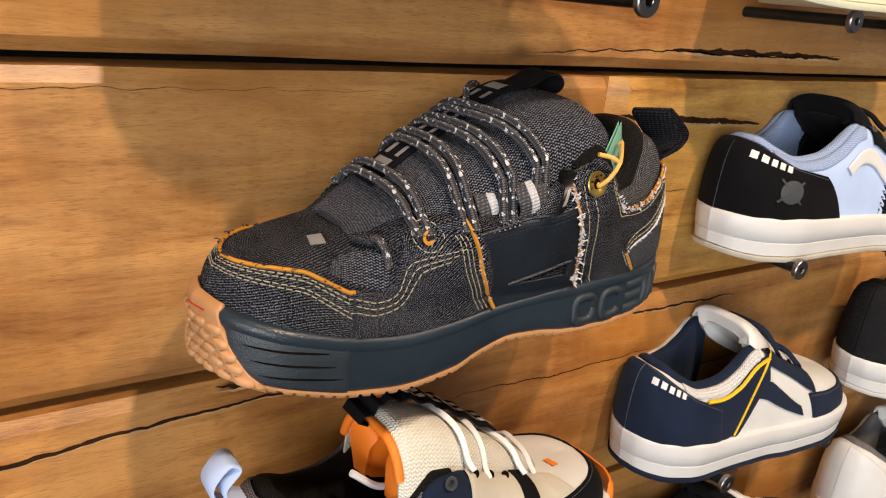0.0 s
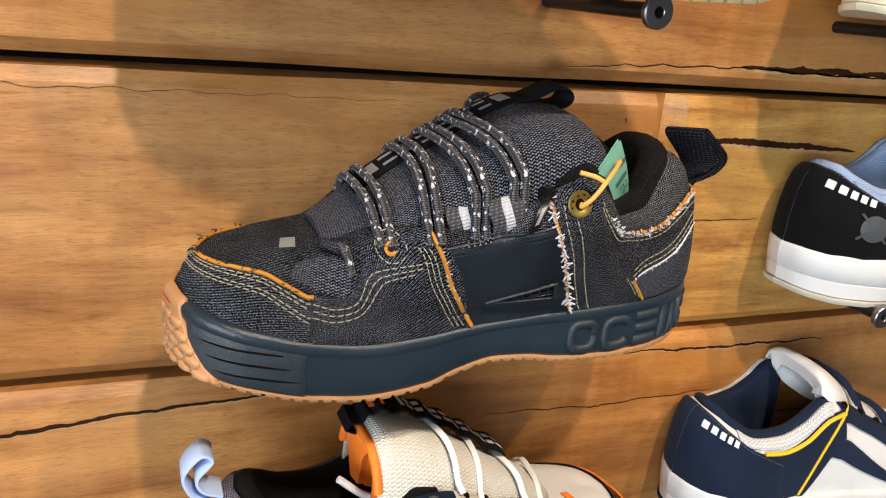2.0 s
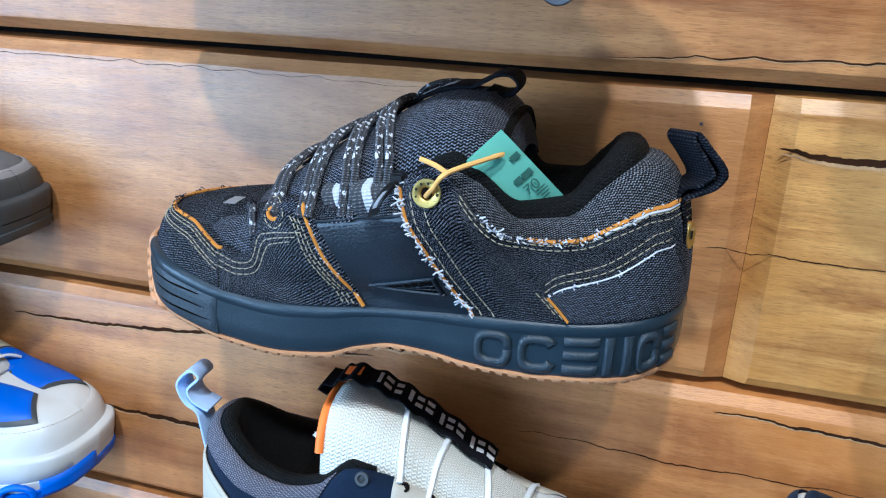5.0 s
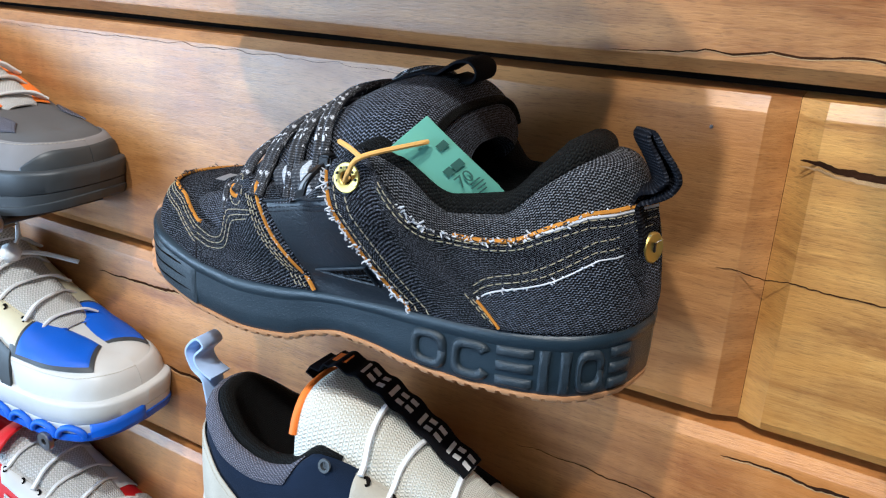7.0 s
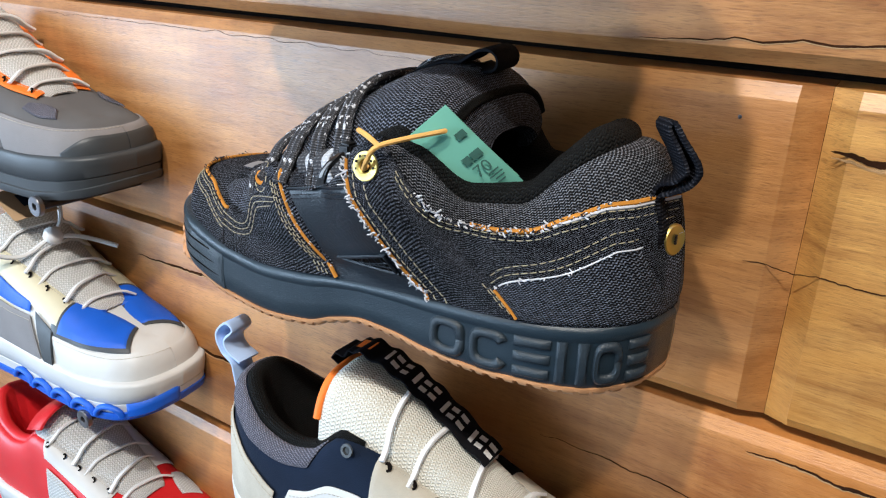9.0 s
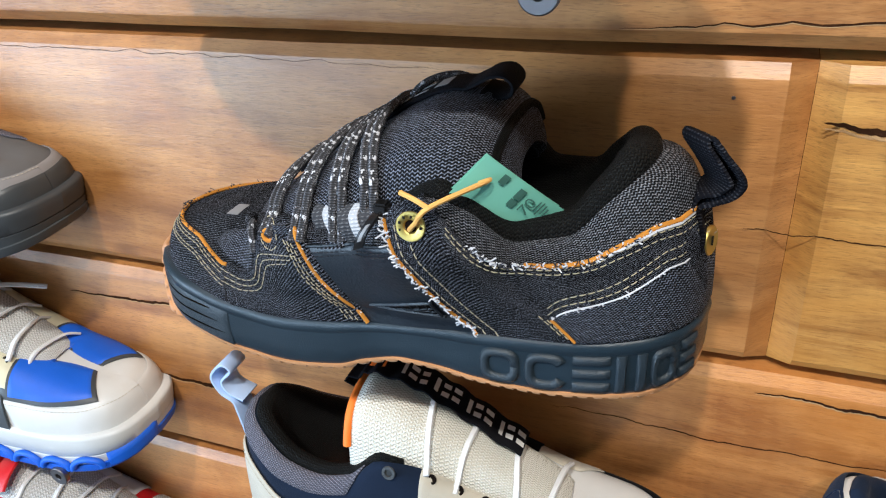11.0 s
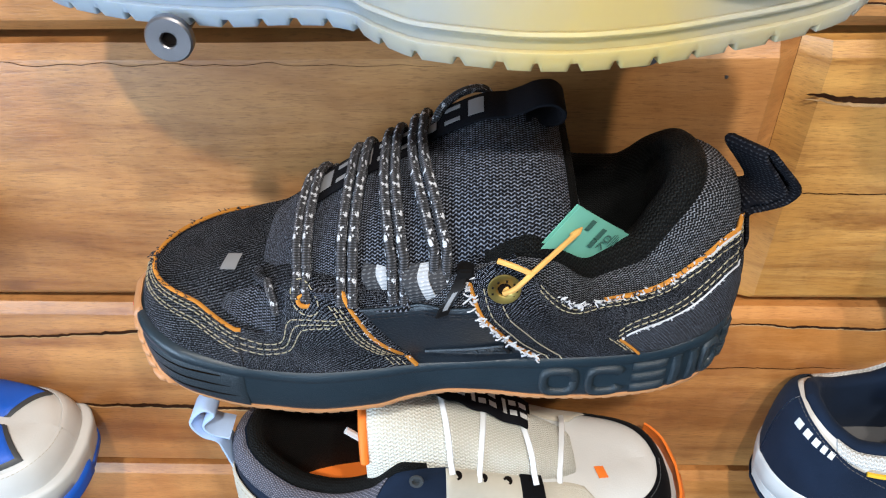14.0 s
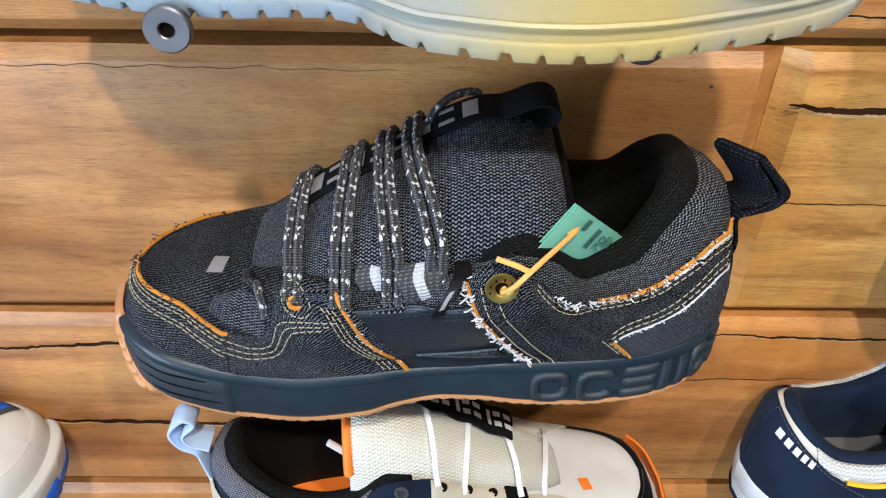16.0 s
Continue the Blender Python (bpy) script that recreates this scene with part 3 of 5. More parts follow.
def collar(last, u0, r, floor, place, n=70, depth_in=0.004, r_front=None):
    """The padded roll and the inner wall round the opening, from one side round the heel to the other."""
    us = u0 + (1 - u0) * np.sin(np.linspace(0, math.pi / 2, n))
    xt, we, ze = last.f[3](us), last.f[4](us), last.f[5](us)
    x, y, z = np.r_[xt, xt[::-1][1:]], np.r_[-we, we[::-1][1:]], np.r_[ze, ze[::-1][1:]]
    dx, dy = np.gradient(x), np.gradient(y)
    nx, ny = -dy, dx
    size = np.maximum(np.hypot(nx, ny), 1e-9)
    nx, ny = nx / size, ny / size
    cx = xt[0]
    if (nx * (cx - x) + ny * (0 - y)).sum() < 0:
        nx, ny = -nx, -ny
    ends = np.minimum(np.arange(len(x)), np.arange(len(x))[::-1]) / 8.0
    rr = r * np.clip(0.35 + 0.65 * ends, 0, 1)
    cols = []
    for ph in np.linspace(-1.25, math.pi * 0.95, 14):
        k = rr * (0.72 - np.cos(ph))
        cols.append(np.stack([x + nx * k, last.mid + y + ny * k, z + rr * np.sin(ph) * 0.9], -1))
    for s in np.linspace(0.15, 1, 6):
        k = 1.7 * rr + depth_in * math.sin(s * 2.5)
        cols.append(np.stack([x + nx * k, last.mid + y + ny * k, z * (1 - s) + floor * s], -1))
    P = np.stack(cols, 1)
    return place(P.reshape(-1, 3)).reshape(P.shape)


def tongue_form(rows, mid, thick, place, n=44, m=25, sweep=0.0):
    """A padded tongue: rows (x, crest z, half width, side z); a crescent in section, closed at its end."""
    r = np.asarray(rows, float)
    s = np.linspace(0, 1, len(r))
    f = [smooth(s, r[:, k]) for k in range(4)]
    q = np.linspace(0, 1, n)
    x, zc, w, zs = (g(q) for g in f)
    a = np.linspace(-1, 1, m)
    prof = np.sqrt(np.maximum(1 - np.abs(a) ** 2.8, 0))
    top = np.stack([np.broadcast_to(x[:, None], (n, m)), mid + w[:, None] * np.sign(a) * np.abs(a) ** 0.9, zs[:, None] + (zc - zs)[:, None] * prof], -1)
    top[..., 0] += sweep * (q**4)[:, None] * np.abs(a) ** 2
    return top

# ---- the black denim shoe ----
MID = 0.333
hero = thing("skate_shoe", (0.24, MID, 1.383), "chunky black denim skate shoe with gum outsole on wall pins", "shoe", "shoes on the wall")
UP = [
    (0, .1030, 0, 1.4240, .1260, 0, 1.4485), (.03, .1062, .0150, 1.4235, .1290, 0, 1.4490), (.08, .1155, .0285, 1.4225, .1345, 0, 1.4505),
    (.15, .1345, .0410, 1.4195, .1460, 0, 1.4525), (.25, .1620, .0485, 1.4135, .1680, .004, 1.4550), (.33, .1870, .0490, 1.4116, .1900, .020, 1.4670),
    (.40, .2090, .0485, 1.4130, .2090, .027, 1.4690), (.50, .2400, .0470, 1.4165, .2380, .033, 1.4690), (.57, .2615, .0475, 1.4180, .2610, .038, 1.4880),
    (.63, .2800, .0470, 1.4195, .2800, .039, 1.4955), (.68, .2950, .0465, 1.4205, .2920, .038, 1.4900), (.75, .3168, .0460, 1.4218, .3110, .035, 1.4720),
    (.82, .3384, .0445, 1.4230, .3290, .033, 1.4730), (.89, .3590, .0385, 1.4245, .3435, .028, 1.4860), (.95, .3755, .0280, 1.4260, .3540, .020, 1.4945),
    (.985, .3840, .0145, 1.4270, .3585, .010, 1.4970), (1, .3870, 0, 1.4275, .3600, 0, 1.4975)]

FLARE = smooth([.165, .190, .210, .243, .275, .300, .318, .340, .365], [0, .012, .018, .022, .024, .018, .010, .004, 0])


def toe_in(p):
    """The toe swings a little away from the wall."""
    p = np.array(p, float)
    k = np.clip((.170 - p[..., 0]) / .070, 0, 1)
    p[..., 1] -= .008 * k * k * (3 - 2 * k)
    # the near flap of the instep stands out over the sole
    lean = FLARE(p[..., 0]) * np.clip((p[..., 2] - 1.425) / .045, 0, 1) ** .8
    p[..., 1] -= lean * np.clip((MID - p[..., 1]) / .030, 0, 1)
    return p


last = Last(UP, MID, 0.62, 0.92, toe_in)
FOOT = [
    (0, .0985, 0, 1.4010, 1.4300), (.03, .1020, .0158, 1.4000, 1.4290), (.08, .1115, .0302, 1.3975, 1.4265), (.15, .1305, .0424, 1.3930, 1.4215), (.25, .160, .0492, 1.3865, 1.4145),
    (.33, .186, .0502, 1.3842, 1.4118), (.42, .2155, .0488, 1.3868, 1.4135), (.47, .232, .0478, 1.3928, 1.4158), (.53, .2525, .0474, 1.3975, 1.418), (.59, .27, .0474, 1.3968, 1.4195),
    (.66, .291, .0474, 1.394, 1.4207), (.75, .318, .0469, 1.3933, 1.422), (.83, .3435, .0444, 1.3945, 1.4235), (.90, .364, .0380, 1.395, 1.425), (.95, .377, .0282, 1.3965, 1.4265),
    (.985, .3855, .0146, 1.398, 1.4275), (1, .3885, 0, 1.399, 1.428)]
foot = np.array(FOOT)
foot_at = [smooth(foot[:, 0], foot[:, k]) for k in range(1, 5)]


def wall_of_sole(u, share, grow=0.0, side=-1):
    """Places on the side of the midsole, pushed out by grow."""
    u, share = np.broadcast_arrays(np.asarray(u, float), np.asarray(share, float))
    x, w, lo, hi = (g(u) for g in foot_at)
    e = 1e-3
    tx, tw = foot_at[0](np.minimum(u + e, 1)) - foot_at[0](np.maximum(u - e, 0)), foot_at[1](np.minimum(u + e, 1)) - foot_at[1](np.maximum(u - e, 0))
    size = np.maximum(np.hypot(tx, tw), 1e-9)
    return toe_in(np.stack([x - tw / size * grow, MID + side * (w + tx / size * grow), lo + (hi - lo) * share], -1))


midsole = part("midsole", sole_ring(FOOT, MID, [(0.0, -0.004), (0.01, -0.0006), (0.10, 0.0006), (0.40, 0.0010), (0.74, 0.0008), (0.77, 0.0009), (0.80, 0.0015), (0.90, 0.0016), (0.97, 0.0009), (1.01, -0.0008), (1.03, -0.005)], toe_in, n=190), RUBBER, hero, "blue-black rubber midsole with raised blocks")
part("front_panel", slab(wall_of_sole(np.linspace(.05, .235, 30)[:, None], np.linspace(.05, .80, 8)[None], 0.0002), wall_of_sole(np.linspace(.05, .235, 30)[:, None], np.linspace(.05, .80, 8)[None], 0.0019)), RUBBER_RIM, midsole)
for k in range(3):
    q = np.linspace(0, 1, 24)
    g = wall_of_sole(.075 + .012 * k + q * .125, (.62, .40, .19)[k] + q * .10, 0.0016)
    part("groove", tube(g, 0.0007 * np.sin(np.clip(q * math.pi, .15, math.pi - .15)) ** 0.3, 8), GAP, midsole)


def teeth(u, share):
    wave = np.where(np.sin(u * .309 / .0068 * 2 * math.pi) > -0.55, 0.0, 0.0022)
    return wave * (share < 0.3)


gum_rows = [(u, x, w, lo - .0036, lo + .0006) for u, x, w, lo, hi in FOOT]
part("outsole", sole_ring(gum_rows, MID, [(0.0, -0.006), (0.0, -0.0016), (0.25, -0.0004), (0.6, 0.0003), (0.95, 0.0004), (1.0, -0.001)], toe_in, n=420, seg_fn=teeth), GUM, hero, "gum rubber outsole with notched edge")
# the gum bumper that wraps the toe, with a tread of rounded bricks
widths = foot_at[1](np.linspace(0, .16, 200))


def toe_wall(y, share, grow):
    """A place on the front of the sole, y off its middle line."""
    y, share = np.broadcast_arrays(np.asarray(y, float), np.asarray(share, float))
    u = np.interp(np.abs(y), widths, np.linspace(0, .16, 200))
    return np.where((y < 0)[..., None], wall_of_sole(u, share, grow, -1), wall_of_sole(u, share, grow, 1))


share = np.linspace(-.11, 1.07, 16)[None]
reach = .0195 + .0165 * np.clip(1 - share, 0, 1) ** 1.4
across = np.linspace(-1, 1, 41)[:, None] * reach
lean = -.0022 * np.clip((share - .90) / .17, 0, 1) ** 2
bumper = part("toe_bumper", slab(toe_wall(across, share, -.002), toe_wall(across, share, .0026 + lean)), GUM, hero, "gum toe bumper with brick-like tread")
brick_a, brick_b = np.meshgrid(np.linspace(-1, 1, 6), np.linspace(-1, 1, 6), indexing="ij")
round_a, round_b = brick_a * np.sqrt(1 - .32 * brick_b**2), brick_b * np.sqrt(1 - .32 * brick_a**2)
rng = random.Random(41)
for j in range(5):
    mid_share = .02 + .165 * j
    span = .0335 - .0030 * j
    count = (9, 8, 7, 6, 5)[j]
    for i in range(count):
        y0 = -span + 2 * span * (i + .5) / count + rng.uniform(-.0004, .0004)
        Y = y0 + round_a * span / count * .90
        S = mid_share + rng.uniform(-.012, .012) + round_b * .074
        dome = .0042 - .0006 * (brick_a**2 + brick_b**2) / 2
        part("lug", slab(toe_wall(Y, S, .0020), toe_wall(Y, S, dome)), GUM, bumper)
part("red_line", tube(toe_wall(np.linspace(-.012, .004, 16), np.linspace(.90, .84, 16), .0027), .0004, 5), RED, bumper)


# raised shapes on the heel of the midsole
def raised(U, S):
    part("raised_block", slab(wall_of_sole(U, S, 0.0003), wall_of_sole(U, S, 0.0027)), RUBBER_RIM, midsole)


def raised_ring(a, b, a0, a1, stroke):
    """A rounded oblong ring, whole or open, from u = a to b."""
    q = np.linspace(a0, a1, 34)[:, None]
    cu, cs = np.sign(np.cos(q)) * np.abs(np.cos(q)) ** .62, np.sign(np.sin(q)) * np.abs(np.sin(q)) ** .62
    k = np.linspace(1, 1 - stroke, 5)[None]
    raised((a + b) / 2 + (b - a) / 2 * cu * k, .43 + .335 * cs * k)


marks = [(.665, .728, "ring"), (.736, .796, "open"), (.804, .856, "bars"), (.864, .908, "posts"), (.914, .951, "ring"), (.957, .980, "bars")]
for a, b, style in marks:
    if style == "ring":
        raised_ring(a, b, 0, 2 * math.pi, .46)
    elif style == "open":
        raised_ring(a, b, .45, 2 * math.pi - .45, .46)
    elif style == "bars":
        for s0, s1 in ((.10, .26), (.35, .51), (.60, .76)):
            raised(np.linspace(a, b, 8)[:, None], np.linspace(s0, s1, 5)[None])
    else:
        for u0, u1 in ((a, a + (b - a) * .34), (b - (b - a) * .34, b)):
            raised(np.linspace(u0, u1, 6)[:, None], np.linspace(.10, .76, 6)[None])

# the skin of the upper
uu = (1 - np.cos(np.linspace(0, math.pi / 2, 46))) * .52
vv = np.linspace(0, 1, 30)[None]
both = [last.at(uu[:, None], vv, s) for s in (-1, 1)]
part("toe_box", sheet(np.concatenate([both[0], both[1][:, ::-1][:, 1:]], 1)), DENIM_TOP, hero, "black ribbed denim toe box")
ur = .50 + .50 * np.sin(np.linspace(0, math.pi / 2, 60))
for s in (-1, 1):
    part("collar_panel", sheet(last.at(ur[:, None], np.linspace(0, .995, 30)[None], s)), KNIT_FINE, hero, "black knit collar")
part("collar_lining", sheet(collar(last, .585, .0080, 1.436, toe_in, 80)), LINING, hero, "black fleece collar lining")
part("insole", sole_ring([(0, .20, 0, 1.432, 1.436), (.1, .21, .02, 1.432, 1.436), (.5, .29, .030, 1.434, 1.438), (.9, .36, .022, 1.436, 1.440), (1, .372, 0, 1.436, 1.440)], MID, [(0, 0), (1, 0)], n=40), LINING, hero)


# toe guard round the front, both sides
tg_u = np.r_[0, .03, .08, .15, .185, .225]
tg_v = np.r_[.66, .65, .60, .52, .43, .33]
top_v = smooth(tg_u, tg_v)
ug = .235 * (1 - np.cos(np.linspace(0, math.pi / 2, 40)))
for s in (-1, 1):
    V = np.linspace(0, 1, 16)[None] * top_v(ug)[:, None]
    U = np.broadcast_to(ug[:, None], V.shape)
    part("toe_guard", slab(last.at(U, V, s, .0003), last.at(U, V, s, .0016)), DENIM, hero, "black denim toe guard")
seam = np.concatenate([last.at(ug[::-1], top_v(ug[::-1]), 1, .0016), last.at(ug[1:], top_v(ug[1:]), -1, .0016)])
part("raw_edge", tube(seam, .0010, 6), RAW, hero, "ochre raw edge")
part("fray", frays(seam, (0, -.2, .6), 170, .0035, 3), THREAD_DARK, hero)
for d in (.05, .085, .15, .185):
    p = np.concatenate([last.at(ug[20::-1], np.maximum(top_v(ug[20::-1]) - d, 0.02), 1, .0017), last.at(ug[1:], top_v(ug[1:]) - d, -1, .0017)])
    part("stitching", dashes(p, (0, -.6, .6)), THREAD, hero, "cream stitching")
# side seam of the toe guard
p = last.at(np.full(20, .232), np.linspace(.02, .33, 20), -1, .0018)
part("stitching", tube(p, .0004, 5), THREAD_DARK, hero)

FRONT_LOW = [(.158, 1.4140), (.185, 1.4118), (.210, 1.4135), (.2364, 1.4165)]
FRONT_HIGH = [(.158, 1.4365), (.168, 1.4340), (.1765, 1.4390), (.1800, 1.4500), (.1830, 1.4590), (.1920, 1.4660), (.2073, 1.4684)]
for s in (-1, 1):
    part("eyestay", last.patch(FRONT_LOW, FRONT_HIGH, 50, 16, s, .0006, .0016), DENIM, hero, "black denim front eyestay")
edge = last.curve([(.2364, 1.4170), (.2286, 1.4285), (.2197, 1.4426), (.2137, 1.4564), (.2073, 1.4684)], 50, -1, .0020)
part("raw_edge", tube(edge, .0011, 6), RAW, hero, "ochre raw edge")
part("fray", frays(edge, (0, -.5, 0), 60, .0022, 5), FRAY, hero)
for d in (.0045, .0070, .0095):
    p = last.curve([(.2364 - d * 1.1, 1.4180), (.2286 - d, 1.4285), (.2197 - d, 1.4426), (.2137 - d * .9, 1.4564), (.2095 - d * .9, 1.4620)], 50, -1, .0026)
    part("stitching", dashes(p, (0, -1, 0)), THREAD, hero)
for d in (0, .0028, .0056):
    p = last.curve([(.158, 1.4325 - d), (.168, 1.4300 - d), (.1775 + d * .4, 1.4335 - d), (.1825 + d * .7, 1.4460 - d), (.190, 1.4500 - d), (.209 - d, 1.4545 - d)], 60, -1, .0026)
    part("stitching", dashes(p, (0, -1, 0)), THREAD, hero, "cream stitching")
p = last.at(*np.moveaxis(last.find([(.1915, 1.4590)]), 1, 0), -1, .0025)[0]
part("lace_hole", spun(p, (0, -1, .25), [(.0022, -.001), (.0034, -.0003), (.0036, .0004), (.0026, .0008), (.0018, .0002), (.0017, -.001)], 18), RAW, hero, "frayed ochre lace hole")
ang = np.linspace(0, 2 * math.pi, 30)
ring_uv = last.find(np.stack([.1915 + .0062 * np.cos(ang), 1.4590 + .0062 * np.sin(ang)], 1))
part("stitching", dashes(last.at(ring_uv[:, 0], np.minimum(ring_uv[:, 1], .97), -1, .0025), (0, -1, 0)), THREAD, hero)
part("vamp_mesh", last.patch([(.1490, 1.4435), (.160, 1.4380), (.1740, 1.4345)], [(.1520, 1.4475), (.164, 1.4500), (.1760, 1.4510)], 30, 14, -1, .0002, .0008), KNIT, hero, "open black mesh insert")

logo = last.at(np.linspace(.175, .205, 4)[:, None], np.linspace(.80, .92, 4)[None], -1, .0006)
part("toe_patch", sheet(logo, .0004, (0, 0, 1)), TAPE_PRINT, hero, "small grey reflective patch")

# smooth leather panel with vent
LEA_LOW = [(.226, 1.4150), (.260, 1.4180), (.2935, 1.4208)]
LEA_HIGH = [(.2085, 1.4590), (.2315, 1.4640), (.2493, 1.4690), (.2680, 1.4750)]
part("side_panel", last.patch(LEA_LOW, LEA_HIGH, 50, 20, -1, .0001, .0012), LEATHER, hero, "smooth black leather side panel")
p = last.curve([(.2135, 1.4601), (.2315, 1.4642), (.2493, 1.4692), (.2660, 1.4745)], 50, -1, .0012)
part("side_panel_edge", tube(p, .0007, 6), LEATHER, hero)
for d in (.0030, .0050):
    part("stitching", dashes(p + np.array([0, -.0003, -d]), (0, -1, 0), .002, .001), THREAD_DARK, hero)
tri = np.array([(.2410, 1.4300), (.2735, 1.4410), (.2775, 1.4318)])
vent = part("vent", last.patch([tri[0], tri[2]], [tri[0] + (0, .0008), tri[1]], 24, 6, -1, .0010, .0008), GAP, hero, "triangular black vent")
outline = last.curve(np.array([tri[0], tri[1], tri[1] + (.0006, -.0004), tri[2], tri[2] - (.0008, .0002), tri[0]]), 80, -1, .0020)
part("vent_rim", tube(outline, .0009, 6), LEATHER, vent)
for k in range(8):
    f = (k + 1.2) / 8
    a, b = tri[0] + (tri[2] - tri[0]) * f, tri[0] + (tri[1] - tri[0]) * f
    part("vent_bar", tube(last.curve([a, b], 6, -1, .0019), .00035, 5), LEATHER, vent)
for k in range(2):
    a, b = tri[0] + (tri[1] - tri[0]) * (.45 + .2 * k) + (0, -.003 - .001 * k), np.array([.2765, 1.4345 + .003 * k])
    part("vent_bar", tube(last.curve([a, b], 8, -1, .0019), .00035, 5), LEATHER, vent)

# rear denim quarter
QUARTER_HIGH = [(.2602, 1.4865), (.2680, 1.4930), (.2790, 1.4945), (.2849, 1.4888), (.2928, 1.4786), (.3049, 1.4669), (.3201, 1.4630), (.3384, 1.4640), (.3512, 1.4705), (.3640, 1.4770)]
q_high = np.vstack([last.find(line(QUARTER_HIGH, 60)), [(.955, .53), (1.0, .50)]])
q_low = line([(.690, 0.0), (.80, 0.0), (1.0, 0.0)], len(q_high))
k = np.linspace(0, 1, 24)[None, :, None]
# the front edge leans: the low curve starts where the leather ends
front = last.find(line([(.2915, 1.4210), (.2792, 1.4429), (.2724, 1.4566), (.2642, 1.4726), (.2602, 1.4865)], 24))
grid_uv = q_low[:, None] * (1 - k) + q_high[:, None] * k
bend = front - grid_uv[0]
fall = np.clip(1 - np.arange(len(q_high)) / 22.0, 0, 1)[:, None, None] ** 2
grid_uv = grid_uv + bend[None] * fall
for s in (-1, 1):
    part("quarter", slab(last.at(grid_uv[..., 0], grid_uv[..., 1], s, .0010), last.at(grid_uv[..., 0], grid_uv[..., 1], s, .0026)), DENIM, hero, "black denim rear quarter with frayed edges")
edge = last.at(front[:, 0], front[:, 1], -1, .0024)
part("raw_edge", tube(edge, .0008, 6), RAW, hero, "ochre raw edge")
part("fray", frays(edge, (-.3, -.6, 0), 130, .0040, 7, .0004), FRAY, hero, "white frayed threads")
for d in (.0045, .0105):
    p = last.curve([(.2915 + d, 1.4222), (.2792 + d, 1.4429), (.2724 + d, 1.4566), (.2642 + d, 1.4726), (.2620 + d * .8, 1.4855)], 60, -1, .0030)
    part("stitching", dashes(p, (0, -1, 0)), THREAD, hero)
edge = last.at(q_high[20:, 0], q_high[20:, 1], -1, .0026)
part("raw_edge", tube(edge[14:], .0011, 6), RAW, hero, "ochre raw edge")
part("fray", frays(edge[2:46], (0, -.5, -.2), 200, .0030, 9, .0004), FRAY, hero, "white frayed threads")
part("fray", tube(edge[30:] + np.array([0, -.0008, -.0014]), .0008, 6), FRAY, hero)
part("fray", frays(edge[2:], (0, -.6, -.3), 90, .0050, 11, .00025), THREAD_DARK, hero)
for d in (.035, .075):
    p = last.at(q_high[16:, 0], q_high[16:, 1] - d, -1, .0031)
    part("stitching", dashes(p, (0, -1, 0)), THREAD, hero)
# knit heel panel
h_high = np.vstack([last.find(line([(.3262, 1.4360), (.3326, 1.4412), (.3539, 1.4484), (.3700, 1.4590)], 26)), [(.955, .305), (1.0, .31)]])
h_low = line([(.812, 0.012), (1.0, 0.012)], len(h_high))
k = np.linspace(0, 1, 14)[None, :, None]
h_uv = h_low[:, None] * (1 - k) + h_high[:, None] * k
for s in (-1, 1):
    part("heel_panel", slab(last.at(h_uv[..., 0], h_uv[..., 1], s, .0022), last.at(h_uv[..., 0], h_uv[..., 1], s, .0031)), KNIT, hero, "black ribbed knit heel panel")
edge = last.at(h_high[:, 0], h_high[:, 1], -1, .0032)
part("fray", tube(edge[2:], .0004, 5), FRAY, hero)
part("fray", frays(edge, (0, -.5, 0), 50, .0022, 13), FRAY, hero)
part("raw_edge", tube(last.at(h_uv[0, :, 0], h_uv[0, :, 1], -1, .0031), .0007, 5), RAW, hero)
for d in (.04, .09):
    p = last.at(np.maximum(h_high[:, 0] - .004, 0), h_high[:, 1] + d, -1, .0031)
    part("stitching", dashes(p, (0, -1, 0)), THREAD, hero)
    p = last.at(h_uv[0, :, 0] - d * .22, h_uv[0, :, 1] + d * .5, -1, .0031)
    part("stitching", dashes(p, (0, -1, 0)), THREAD, hero)

# tongue
T_ROWS = [(.164, 1.4570, .020, 1.4500), (.175, 1.4640, .027, 1.4530), (.190, 1.4755, .032, 1.4560), (.212, 1.4905, .032, 1.4600), (.232, 1.5010, .034, 1.4640), (.252, 1.5135, .035, 1.4700), (.270, 1.5200, .038, 1.4770), (.285, 1.5205, .039, 1.4830), (.294, 1.5165, .038, 1.4860), (.2995, 1.5095, .034, 1.4860), (.3025, 1.5010, .027, 1.4850), (.3040, 1.4925, .017, 1.4830)]
top = toe_in(tongue_form(T_ROWS, MID, .01, None, 60, 41, .004))
N = normals(top)
N *= np.sign(N[..., 2:])
tongue = part("tongue", slab(top - N * .010, top), KNIT, hero, "padded black knit tongue")


def on_tongue(x, a, lift):
    """A place on the tongue: x along it, a from -1 at the near side to 1."""
    i = np.interp(x, top[:, 20, 0], np.arange(60))
    j = (np.asarray(a, float) + 1) * 20
    i, j = np.broadcast_arrays(i, j)
    i0, j0 = np.clip(i.astype(int), 0, 58), np.clip(j.astype(int), 0, 39)
    fi, fj = (i - i0)[..., None], (j - j0)[..., None]
    mixed = lambda G: (G[i0, j0] * (1 - fi) + G[i0 + 1, j0] * fi) * (1 - fj) + (G[i0, j0 + 1] * (1 - fi) + G[i0 + 1, j0 + 1] * fi) * fj
    return mixed(top) + mixed(N) * np.asarray(lift, float)[..., None]


rim = np.concatenate([on_tongue(np.full(31, .2990), np.linspace(-.93, .93, 31), .0002)])
part("piping", tube(rim, .0022, 8), LINING, tongue)
